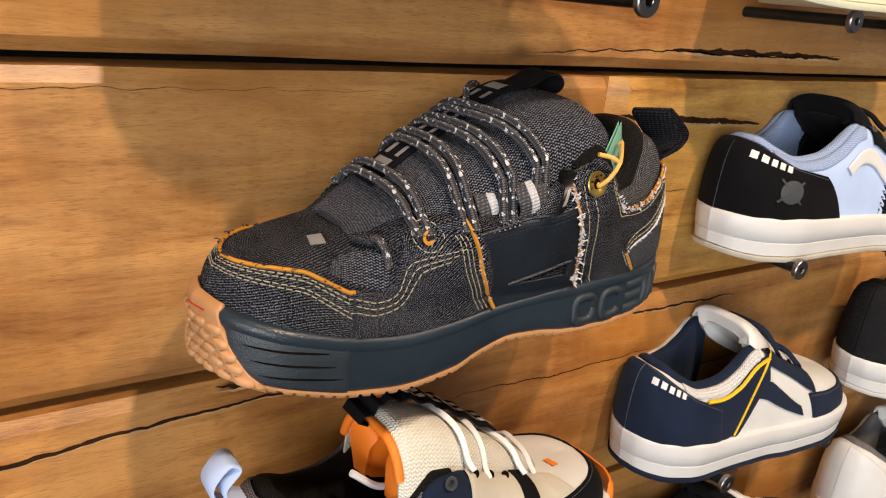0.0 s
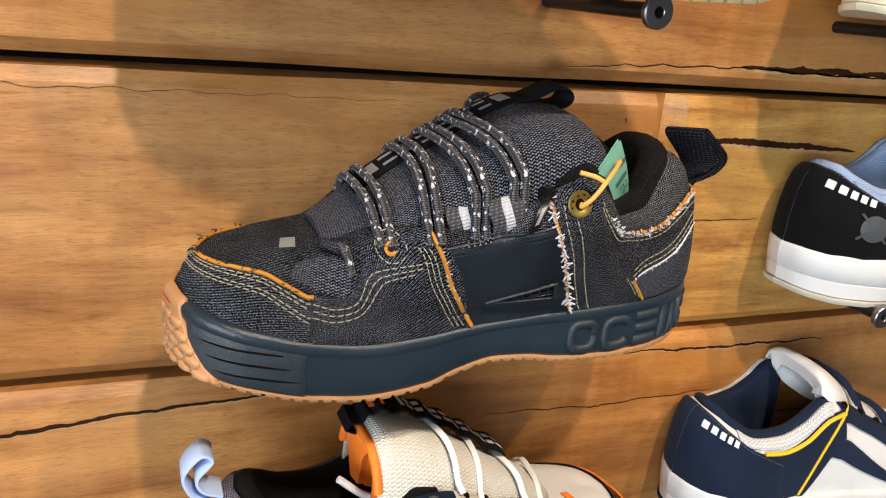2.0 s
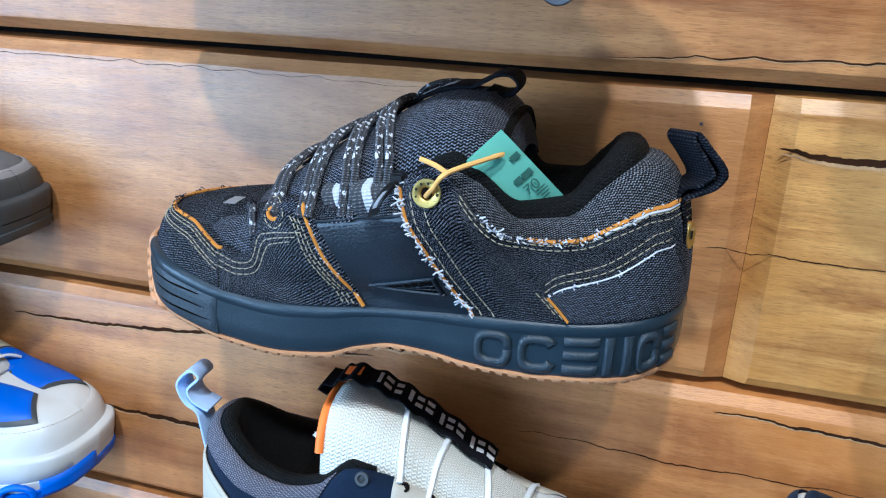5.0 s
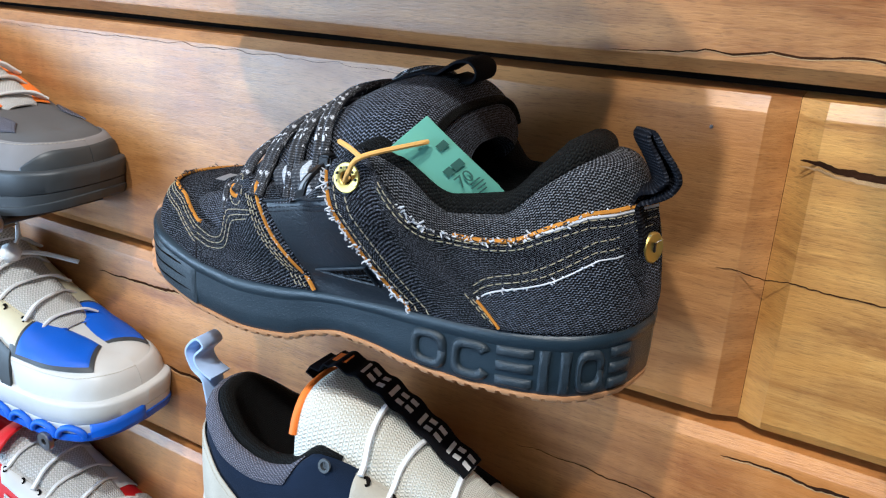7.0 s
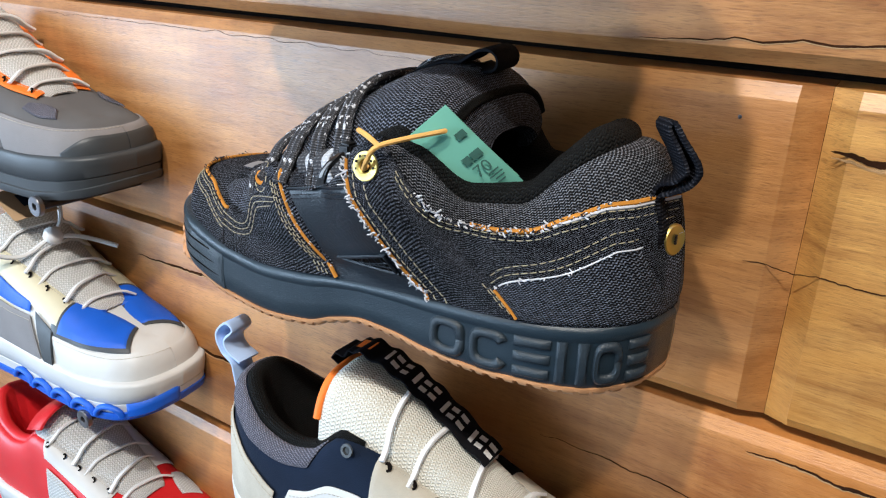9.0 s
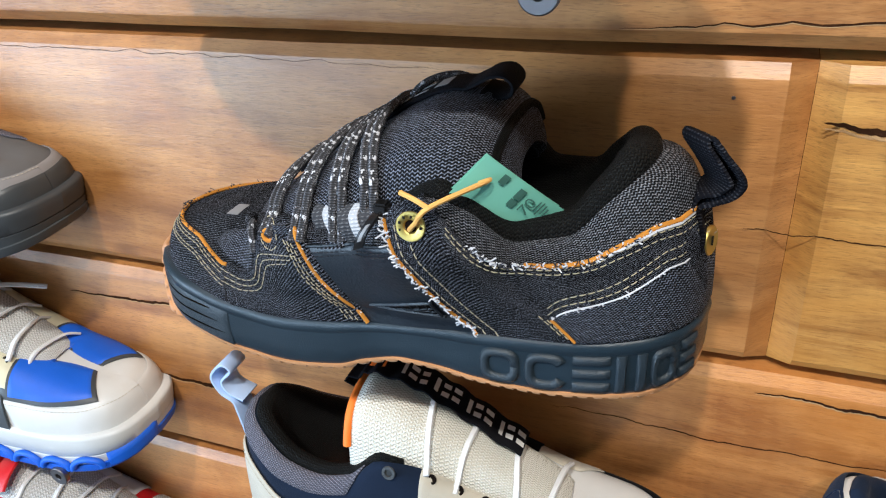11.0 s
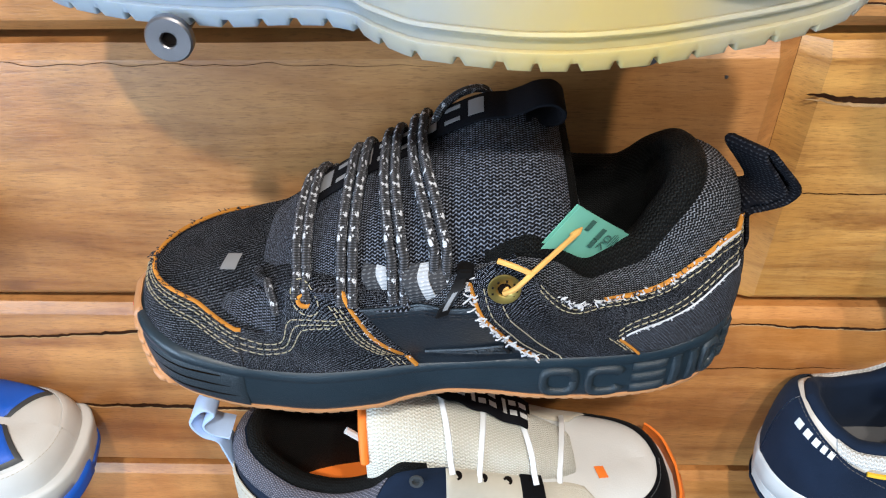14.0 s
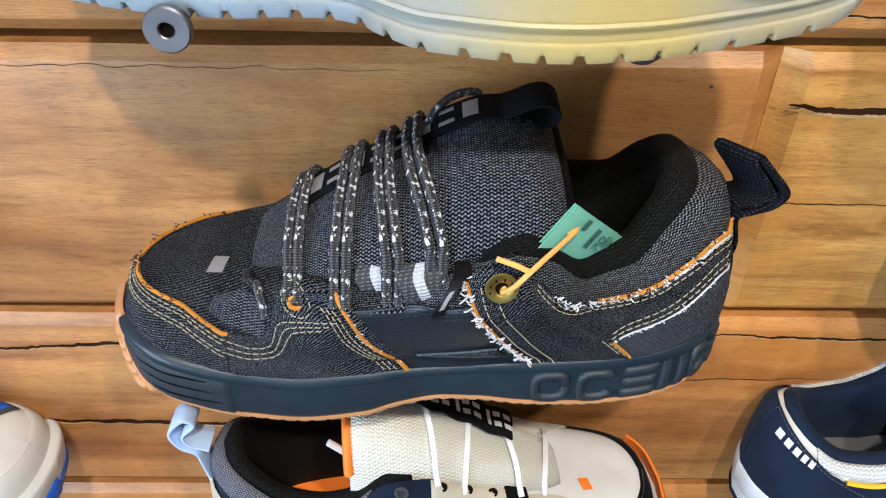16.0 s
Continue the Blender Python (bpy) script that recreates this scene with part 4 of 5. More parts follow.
# tape along the tongue with its loop
tape_path = np.vstack([on_tongue(np.linspace(.186, .276, 40), .06, .0016), [(.282, .3340, 1.5252), (.288, .3330, 1.5285), (.2945, .3325, 1.5290), (.2985, .3320, 1.5255), (.2970, .3325, 1.5210), (.291, .3335, 1.5192), (.283, .3340, 1.5205)]])
tape_path = line(tape_path, 80)
tape = part("tongue_tape", strap(tape_path, (0, 1, .05), .020, .0016), TAPE, tongue, "black webbing tape with grey printed marks")
for x0, x1, gap in [(.192, .1985, 0), (.201, .208, 1), (.211, .2175, 0), (.2205, .227, 1), (.230, .2365, 1), (.240, .2465, 0), (.250, .2565, 1), (.260, .2665, 0), (.283, .291, 1)]:
    for y0, y1 in ([(-.0065, .0065)] if not gap else [(-.0065, -.0035), (.0035, .0065)]):
        i = np.interp(np.linspace(x0, x1, 6), tape_path[:60, 0], np.arange(60))
        base = np.stack([np.interp(i, np.arange(60), tape_path[:60, c]) for c in range(3)], 1)
        P = base[:, None] + np.array([0, 1, 0])[None, None] * np.linspace(y0, y1, 3)[None, :, None]
        part("print_bar", sheet(P + np.array([-.0005, 0, .0011]), .0003, (-.4, 0, 1)), TAPE_PRINT, tape)


def lace(x0, x1, near, far, r=.0022, wob=0.0, seed=0):
    """One cord across the tongue from the near eyestay to the far one."""
    a = np.linspace(-.90, .90, 44)
    k = (a + .90) / 1.80
    p = on_tongue(x0 + (x1 - x0) * np.sin(k * math.pi / 1.0) ** 1.0 * (k < .5) + (x1 - x0) * (k >= .5), a, r * 1.0 + .0020 * np.sin(k * math.pi) + .0006)
    p = np.vstack([near, p, far])
    return tube(line(p, 64), r, 9)


LACES = [(.1885, .1880), (.1930, .1935), (.2085, .2110), (.2135, .2165), (.2300, .2260), (.2350, .2310), (.2470, .2385), (.2520, .2430)]
for k, (x0, x1) in enumerate(LACES):
    near = [toe_in((x0 - .001, MID - .0435 + .004 * (k > 3), 1.4600 + .12 * (x0 - .188)))]
    far = [(x0, MID + .041, 1.4640 + .12 * (x0 - .188))]
    part("lace", lace(x0, x1, near, far), ROPE, hero, "speckled black and white rope lace")
knot = line([(.244, .335, 1.5100), (.248, .342, 1.5165), (.256, .350, 1.5195), (.266, .357, 1.5180), (.272, .362, 1.5080)], 30)
part("lace", tube(knot, .0019, 9), ROPE, hero)
front_lace = line([(.1705, .302, 1.4535), (.172, .2975, 1.4530), (.1735, .2945, 1.4480), (.1745, .2925, 1.4420)], 20) + np.array([.001, -.005, .003])
part("lace", tube(front_lace, .0019, 9), ROPE, hero)
part("lace_hole", tube(line([(.166, .305, 1.4555), (.1675, .300, 1.4560), (.171, .297, 1.4555), (.174, .2965, 1.4535)], 14), .0026, 8), DENIM, hero)
# webbing loops with a white stripe
for x0, z0 in ((.2265, 1.4660), (.2440, 1.4705)):
    side = line([(x0 + .002, .2860, z0 - .004), (x0, .2835, z0 + .003), (x0 - .002, .2850, z0 + .009), (x0 - .001, .2900, z0 + .0125)], 14) + np.array([0, -.004 if x0 < .23 else -.012, .001])
    loop = part("webbing_loop", strap(side, (1, 0, .25), .017, .0016), WEB_GREY, hero, "grey webbing lace loop with white stripe")
    part("stripe", strap(side + np.array([0, -.0005, .0]), (1, 0, .25), .0046, .0016), WEB_WHITE, loop)
# zip pull
pull = line([(.2585, .2770, 1.4880), (.2560, .2720, 1.4850), (.2520, .2690, 1.4790), (.2495, .2690, 1.4725)], 16) + np.array([0, -.009, 0])
zip_pull = part("zip_pull", strap(pull, (.9, 0, .4), .0055, .0018), STEEL_BLACK, hero, "black metal zip pull")
part("slot", strap(pull[6:13] + np.array([0, -.0008, 0]), (.9, 0, .4), .0022, .0010), TAPE_PRINT, zip_pull)
part("slider", box((.2555, .2645, 1.4845), (.2620, .2710, 1.4915), .001), STEEL_BLACK, zip_pull)

# eyelet, heel button, heel loop
eye_uv = last.find([(.2735, 1.4845)])[0]
eye = last.at(eye_uv[0], eye_uv[1], -1, .0030)
eyelet = part("eyelet", spun(eye, (.02, -1, .22), [(.0026, -.0012), (.0062, -.0004), (.0064, .0003), (.0061, .0007), (.0033, .0008), (.0027, .0004), (.0024, -.0012)], 32), BRASS, hero, "brass eyelet with stamped marks")
part("hole", spun(eye + np.array([0, .0003, 0]), (.02, -1, .22), [(.0029, 0), (.0, .0002)], 20), GAP, eyelet)
for k in range(9):
    t = k / 9 * 2 * math.pi
    part("stamp", box(eye + np.array([.0047 * math.cos(t) - .0004, -.0013, .0047 * math.sin(t) - .0005]), eye + np.array([.0047 * math.cos(t) + .0004, -.0007, .0047 * math.sin(t) + .0005])), STEEL_BLACK, eyelet)
button = part("button", spun((.3850, .3270, 1.4600), (1, -.35, .1), [(.0068, -.002), (.0070, .0010), (.0062, .0019), (.0050, .0016), (0, .0017)], 28), BRASS, hero, "brass heel button")
part("stamp", box((.3865, .3255, 1.4585), (.3873, .3270, 1.4625)), STEEL_BLACK, button)
loop = line([(.3865, .327, 1.4520), (.3885, .327, 1.4620), (.3865, .327, 1.4720), (.3850, .326, 1.4800), (.3890, .325, 1.4825), (.3955, .322, 1.4880), (.3965, .320, 1.4965), (.3885, .322, 1.5060), (.3820, .325, 1.5125), (.3800, .325, 1.5095), (.3865, .323, 1.5010), (.3915, .321, 1.4930), (.3880, .324, 1.4875), (.3830, .326, 1.4850), (.3815, .327, 1.4780)], 80)
loop = (loop - (.385, 0, 1.482)) * (.92, 1, .90) + (.3800, 0, 1.482)
twist = np.clip((np.arange(80) - 18) / 14.0, 0, 1)[:, None] * np.clip((79 - np.arange(80)) / 14.0, 0, 1)[:, None]
part("heel_loop", strap(loop, np.array([(0, 1, 0)]) * (1 - twist) + np.array([(-.50, .84, -.12)]) * twist, .0225, .0019), twill("black_grosgrain", (.006, .006, .008), (.07, .07, .08), .0016, 0.0, .5), hero, "black ribbed webbing heel loop")

# hang tag on its cord
tag = thing("hang_tag", (.305, .290, 1.480), "folded mint green card hang tag tucked into the shoe's collar", "tag")
ca, cb, cc = np.array([.3009, .2785, 1.5115]), np.array([.3267, .3010, 1.4802]), np.array([.2881, .2720, 1.4982])
side_a, side_b = cb - ca, cc - ca
for lift, size, name in ((0.0, 1.0, "card"), (.0014, .95, "card")):
    out_n = np.cross(side_a, side_b)
    out_n /= np.linalg.norm(out_n)
    out_n *= -1 if out_n[1] > 0 else 1
    P = np.array([[ca + side_a * a * size + side_b * b * 1.3 for b in np.linspace(0, 1, 5)] for a in np.linspace(0, 1, 12)])
    bow = (np.sin(np.linspace(0, math.pi, 12)) * .0012)[:, None, None]
    part(name, sheet(P + out_n * (bow - lift), .0005, out_n), CARD, tag)


def on_card(a, b, lift=.0012):
    return ca + side_a * a + side_b * b * 1.3 + out_n * (lift + math.sin(a * math.pi) * .0012)


for a0, a1, b0, b1 in [(.24, .31, .06, .24), (.46, .54, .10, .30), (.46, .54, .32, .46), (.72, .735, .10, .30), (.76, .775, .08, .34), (.80, .815, .10, .28), (.84, .855, .14, .30)]:
    P = np.array([[on_card(a, b) for b in np.linspace(b0, b1, 3)] for a in np.linspace(a0, a1, 4)])
    part("print_bar", sheet(P, .0002, out_n), CARD_INK, tag)
lettering = bpy.data.curves.new("lettering", "FONT")
lettering.body, lettering.size = "70", .0080
lettering_ob = bpy.data.objects.new("lettering", lettering)
scene.collection.objects.link(lettering_ob)
bpy.context.view_layer.update()
shape = bpy.data.meshes.new_from_object(lettering_ob.evaluated_get(bpy.context.evaluated_depsgraph_get()))
flat = np.array([v.co for v in shape.vertices])
right_way = -side_b / np.linalg.norm(side_b)
up_way = -side_a - right_way * np.dot(-side_a, right_way)
up_way /= np.linalg.norm(up_way)
spot = on_card(.70, .46, .0017)
part("lettering", (spot + flat[:, :1] * right_way + flat[:, 1:2] * up_way, [tuple(f.vertices) for f in shape.polygons], None), CARD_INK, tag, "printed number")
bpy.data.objects.remove(lettering_ob)
bpy.data.meshes.remove(shape)
cord = line([eye + np.array([0, -.0014, -.001]), eye + np.array([.004, -.004, .004]), eye + np.array([.010, -.003, .011]), on_card(.14, .30, .003), on_card(.10, .42, .003)], 30)
part("cord", tube(cord, .0011, 7), CORD_YELLOW, tag, "yellow cord")
part("cord", tube(line([eye + np.array([.010, -.0035, .0105]), eye + np.array([.004, -.003, .0135]), eye + np.array([-.003, -.001, .0150])], 14), .0011, 7), CORD_YELLOW, tag)
part("cord", tube(line([eye + np.array([0, -.0014, -.001]), eye + np.array([.002, .003, .001])], 6), .0010, 7), CORD_YELLOW, tag)

# ---- wall pins ----
def pin(x, z, tip=0.312):
    ob = thing("wall_pin", (x, WALL_Y, z), "dark steel display pin with a round socket-head end", "wall pin", "wall pins")
    part("rod", tube([(x, WALL_Y + .01, z), (x, .35, z), (x, tip + .004, z)], .0040, 12), STEEL_BLACK, ob)
    part("head", spun((x, tip, z), (0, -1, 0), [(.0032, -.002), (.0076, -.0015), (.0081, -.0008), (.0081, .0020), (.0075, .0027), (.0030, .0026), (.0026, .0022), (.0025, -.0005), (0, -.0005)], 30), STEEL, ob, "round steel head with hex socket", 28)
    part("socket", spun((x, tip - .0006, z), (0, -1, 0), [(.0026, 0), (0, .0001)], 6), GAP, ob)
    return ob


for x, z, tip in [(.1595, 1.5735, .2895), (.3180, 1.5705, .2910), (.3070, 1.3860, .3170), (.1520, 1.3770, .3300)]:
    pin(x, z, tip)

# ---- the neighbours ----
LOW = [
    (0, .010, 0, .030, .036, 0, .056), (.03, .013, .019, .030, .039, 0, .0565), (.08, .023, .034, .030, .045, 0, .058), (.15, .044, .043, .029, .058, 0, .061),
    (.25, .075, .047, .028, .082, .004, .067), (.33, .100, .047, .028, .104, .016, .074), (.42, .128, .046, .029, .130, .021, .085), (.50, .153, .045, .030, .153, .025, .096),
    (.57, .174, .044, .031, .174, .031, .106), (.63, .192, .0435, .031, .190, .033, .108), (.70, .213, .043, .032, .209, .033, .093), (.78, .237, .0425, .032, .229, .032, .088),
    (.86, .261, .039, .033, .251, .029, .092), (.93, .282, .029, .033, .270, .022, .103), (.975, .295, .015, .033, .281, .012, .110), (1, .300, 0, .033, .284, 0, .111)]
LOW_FOOT = [
    (0, .003, 0, .012, .034), (.03, .006, .021, .011, .034), (.08, .017, .037, .008, .033), (.15, .038, .0465, .004, .032), (.25, .070, .050, .001, .031), (.40, .117, .049, .001, .031), (.52, .155, .047, .003, .033),
    (.66, .200, .046, .003, .034), (.80, .243, .0455, .002, .035), (.90, .273, .037, .002, .036), (.95, .288, .027, .003, .036), (.985, .299, .014, .005, .036), (1, .303, 0, .006, .036)]
LOW_TONGUE = [(.078, .070, .014, .064), (.095, .078, .022, .068), (.120, .090, .027, .074), (.145, .104, .031, .082), (.165, .117, .034, .092), (.180, .126, .036, .102), (.190, .129, .035, .110), (.196, .126, .032, .114)]


def laid(tip, heel, z, tall=1.0, slope=0.0):
    """Puts a shoe down: its toe at tip and its heel at heel, on the level z."""
    tip, heel = np.array(tip, float), np.array(heel, float)
    d = (heel - tip) / .303
    n = np.array([-d[1], d[0]]) / np.linalg.norm(d)
    n *= 1 if n[1] > 0 else -1

    def go(p):
        p = np.asarray(p, float)
        return np.stack([tip[0] + d[0] * p[..., 0] + n[0] * p[..., 1], tip[1] + d[1] * p[..., 0] + n[1] * p[..., 1], z + p[..., 2] * tall + slope * p[..., 0]], -1)

    return go


def side_of(rows, place):
    """The side wall of a sole as a function of u, share of its height, and how far it is pushed out."""
    r = np.asarray(rows, float)
    fx, fw, fl, fh = (smooth(r[:, 0], r[:, k]) for k in range(1, 5))

    def at(u, share, grow, side=-1):
        u, share = np.broadcast_arrays(np.asarray(u, float), np.asarray(share, float))
        e = 1e-3
        tx, tw = fx(np.minimum(u + e, 1)) - fx(np.maximum(u - e, 0)), fw(np.minimum(u + e, 1)) - fw(np.maximum(u - e, 0))
        size = np.maximum(np.hypot(tx, tw), 1e-9)
        return place(np.stack([fx(u) - tw / size * grow, side * (fw(u) + tx / size * grow), fl(u) + (fh(u) - fl(u)) * share], -1))

    return at


def low_shoe(label, tip, heel, z, tall, mats, panels=(), laces=5, lace_mat=None, heel_tab=None, sole_levels=None, teeth_pitch=0.0, tongue_trim=None, slope=0.0, foot_rows=LOW_FOOT, tongue_rows=LOW_TONGUE, trim_r=.0024, lace_w=.0048, heel_drop=0.0):
    """A low trainer: outsole, midsole, skin, overlaid panels, lining, tongue and laces."""
    go = laid(tip, heel, z, tall, slope)
    ob = thing("trainer", tuple(go(np.array([.15, 0, 0]))), label, "shoe", "shoes on the wall")
    rows = np.array(LOW)
    k = np.clip((rows[:, 0] - .66) / .30, 0, 1)
    rows[:, 6] -= heel_drop * k * k * (3 - 2 * k)
    form = Last(rows, 0.0, .62, .90, go)
    levels = sole_levels or [(.0, -.005), (.04, -.0022), (.30, -.0012), (.36, -.0010), (.38, -.0018), (.41, -.0006), (.70, .0004), (.92, .0008), (.98, .0002), (1.02, -.0010), (1.04, -.004)]
    midsole_ob = part("midsole", sole_ring(foot_rows, 0.0, levels, go, 110), mats["midsole"], ob)
    bottom = [(u, x, w, lo - .0040, lo + (.0030 if mats.get("thick") else .0004)) for u, x, w, lo, hi in foot_rows]
    notch = (lambda u, s: np.where(np.sin(u * .303 / teeth_pitch * 6.283) > -.80, 0, .0026) * (s < .3)) if teeth_pitch else None
    part("outsole", sole_ring(bottom, 0.0, [(0, -.004), (.0, -.0006), (.45, .0006), (.9, .0008), (1.0, -.001)] if teeth_pitch else [(0, -.007), (.0, -.0022), (.45, -.0010), (.9, -.0008), (1.0, -.002)], go, 420 if teeth_pitch else 90, notch), mats["outsole"], ob)
    ua = (1 - np.cos(np.linspace(0, math.pi / 2, 36))) * .5
    va = np.linspace(0, 1, 20)[None]
    s0, s1 = form.at(ua[:, None], va, -1), form.at(ua[:, None], va, 1)
    part("toe_box", sheet(np.concatenate([s0, s1[:, ::-1][:, 1:]], 1)), mats["toe"], ob)
    ub = .48 + .52 * np.sin(np.linspace(0, math.pi / 2, 40))
    for s in (-1, 1):
        part("quarter", sheet(form.at(ub[:, None], np.linspace(0, .995, 20)[None], s)), mats["quarter"], ob)
    for name, mat, low, high, lift, sides in panels:
        for s in sides:
            part(name, form.patch(low, high, 36, 12, s, lift, .0013, False), mat, ob)
        if name in ("toe_guard", "heel_counter", "vamp_panel", "side_panel", "eyestay"):
            inset = [(u, max(v - .045, .02)) for u, v in high]
            part("stitching", dashes(form.curve(inset, 60, -1, lift + .0014, False), (0, -.7, .5), .0019, .0011), GREY if mat in (INK, NAVY, CHARCOAL, RED) else BEIGE, ob)
            if name == "eyestay":
                for k in range(laces):
                    hole = form.at(high[0][0] + .02 + (high[-1][0] - high[0][0] - .04) * k / max(1, laces - 1), .885, -1, lift + .0013)
                    part("eyelet", spun(hole, (0, -.8, .6), [(.0016, 0), (.0030, .0002), (.0028, .0007), (.0015, .0007), (.0013, -.0004), (0, -.0004)], 12), GAP if mat is not INK else CHARCOAL, ob)
    part("collar_lining", sheet(collar(form, .575, .0052, .040, go, 50)), mats["lining"], ob)
    part("insole", sole_ring([(0, .11, 0, .036, .041), (.1, .12, .02, .036, .041), (.5, .20, .029, .036, .041), (.9, .27, .02, .036, .041), (1, .285, 0, .036, .041)], 0.0, [(0, 0), (1, 0)], go, 30), mats.get("insole", mats["lining"]), ob)
    t = tongue_form(tongue_rows, 0.0, .01, None, 36, 25)
    n = normals(t)
    n *= np.sign(n[..., 2:])
    tongue_ob = part("tongue", slab(go(t - n * .0025), go(t)), mats["tongue"], ob)
    part("tongue_lining", slab(go(t - n * (.021 if tongue_trim else .015)), go(t - n * .0027)), tongue_trim or mats["tongue"], tongue_ob)
    if tongue_trim:
        edge = go(t[-1, 1:-1])
        part("trim", tube(edge, trim_r, 8), tongue_trim, tongue_ob)
    for k in range(laces):
        f = k / max(1, laces - 1)
        x = .088 + .078 * f
        row = np.interp(x, t[:, 12, 0], np.arange(36))
        i0 = int(min(row, 34))
        c = t[i0] * (1 - (row - i0)) + t[i0 + 1] * (row - i0)
        nn = n[i0]
        pts = c[2:-2:2] + nn[2:-2:2] * .0026
        a, b = pts[0] + np.array([0, -.006, -.004]), pts[-1] + np.array([0, .006, -.004])
        pts = np.vstack([a, pts, b])
        lean = np.linspace(-.005, .005, len(pts)) * (1 if k % 2 else -1)
        pts[:, 0] += lean
        part("lace", strap(go(line(pts, 30)), (1, 0, .35), lace_w, .0018), lace_mat or mats["lace"], ob)
    if heel_tab:
        p = line([(.296, 0, .085), (.299, 0, .104), (.301, 0, .112), (.309, 0, .118), (.313, 0, .130), (.304, 0, .140), (.298, 0, .136), (.306, 0, .127), (.303, 0, .119), (.293, 0, .114)], 50)
        part("heel_loop", strap(go(p), (0, 1, 0), .017, .0018), heel_tab, ob)
    return ob, form, go, midsole_ob, tongue_ob, t, n


def marks_on(form, ob, us, v0, v1, mat, side=-1, lift=.0024, gap=.35, name="print_bar"):
    """A row of plain blocks in place of a printed mark."""
    for a, b in zip(us, us[1:]):
        U, V = np.linspace(a, a + (b - a) * (1 - gap), 4)[:, None], np.linspace(v0, v1, 4)[None]
        part(name, slab(form.at(U, V, side, lift - .0004), form.at(U, V, side, lift)), mat, ob)


both_sides, near_only = (-1, 1), (-1,)
TOE_GUARD = [(0, 0), (.06, 0), (.15, 0), (.30, 0)]
HEEL_LOW = [(.80, 0), (.90, 0), (1.0, 0)]

# white, beige and dark trainer with an orange tongue edge
mats = dict(midsole=WHITE_RUB, outsole=CHARCOAL, toe=WHITE, quarter=NAVY, lining=LINING, tongue=CREAM_MESH, lace=LACE, insole=ORANGE)
panels = [
    ("toe_guard", INK, TOE_GUARD, [(0, .70), (.06, .66), (.15, .54), (.32, .42)], .0004, both_sides),
    ("vamp_panel", BEIGE, [(.20, .52), (.30, .45), (.40, .40)], [(.24, .80), (.32, .90), (.42, .90)], .0006, both_sides),
    ("eyestay", BEIGE, [(.34, .45), (.44, .45), (.54, .45)], [(.34, .97), (.44, .97), (.54, .97)], .0010, both_sides),
    ("eyestay_tab", INK, [(.335, .55), (.385, .55)], [(.335, 1.0), (.385, 1.0)], .0018, both_sides),
    ("side_panel", WHITE, [(.34, 0), (.55, 0), (.78, 0)], [(.36, .44), (.55, .44), (.74, .35)], .0008, both_sides),
    ("heel_counter", BEIGE, HEEL_LOW, [(.78, .28), (.90, .45), (1.0, .50)], .0012, both_sides),
    ("collar_panel", GREY_MESH, [(.70, .62), (.85, .62), (1.0, .62)], [(.66, .97), (.85, .97), (1.0, .97)], .0008, both_sides)]
orange_shoe, form, go, ms, tg, t, n = low_shoe("white and beige trainer with dark collar and orange-edged cream tongue", (.402, .352), (.112, .325), 1.199, 1.0, mats, panels, 4, LACE, ICE, tongue_trim=ORANGE, trim_r=.0028, lace_w=.0034,
    tongue_rows=[(.078, .072, .016, .064), (.095, .082, .023, .066), (.120, .097, .028, .066), (.145, .113, .031, .070), (.165, .125, .0325, .076), (.185, .134, .0335, .082), (.203, .138, .033, .088), (.212, .133, .031, .092)])
wall_at = side_of(LOW_FOOT, go)
bump_u, bump_s = np.linspace(0, .075, 14)[:, None], np.linspace(.25, 1.45, 8)[None]
for s in (-1, 1):
    part("toe_bumper", slab(wall_at(bump_u, bump_s, -.002, s), wall_at(bump_u, bump_s, .0032 - .004 * np.clip(bump_s - 1, 0, 1), s)), ORANGE, orange_shoe, "orange rubber toe bumper")
i = np.linspace(8, 35, 40)
crest = np.stack([np.interp(i, np.arange(36), t[:, 15, c]) for c in range(3)], 1) + np.array([0, 0, .0072])
crest[:, 2] += .0012 * np.sin(np.arange(40) * 1.1)
tip_of = crest[-1]
band = part("tongue_tape", strap(go(np.vstack([crest, tip_of + (.006, 0, .001), tip_of + (.009, 0, -.003), tip_of + (.003, 0, -.006)])), (0, 1, 0), .021, .0016), TAPE, tg, "black webbing tape with white marks and an orange patch")


def on_band(name, a, b, y0, y1, mat):
    """A flat mark on the tape between two places along it."""
    j = np.interp([a, b], crest[:, 0], np.arange(40))
    base = np.stack([np.interp(j, np.arange(40), crest[:, c]) for c in range(3)], 1)
    part(name, sheet(go(base[:, None] + np.array([-.0006, 0, .0013]) + np.array([0, 1, 0])[None, None] * np.linspace(y0, y1, 3)[None, :, None]), .0003, (0, 0, 1)), mat, band)


for k in range(14):
    a = .097 + .0067 * k
    for y0, y1 in ([(-.0056, .0056)] if k % 3 == 1 else [(-.0056, -.0018), (.0018, .0056)]):
        on_band("print_bar", a, a + (.0022 if k % 3 == 1 else .0046), y0, y1, WHITE)
on_band("patch", .197, .207, -.0050, .0050, ORANGE)
sq = form.at(np.linspace(.17, .195, 4)[:, None], np.linspace(.86, .95, 4)[None], -1, .0008)
part("tab", sheet(sq, .0006, (0, 0, 1)), ORANGE, orange_shoe)
eu = form.at(.60, .82, -1, .0020)
part("eyelet", spun(eu, (0, -1, .3), [(.0022, 0), (.0042, .0003), (.0040, .0012), (.0024, .0012), (.0020, 0)], 20), CHARCOAL, orange_shoe)
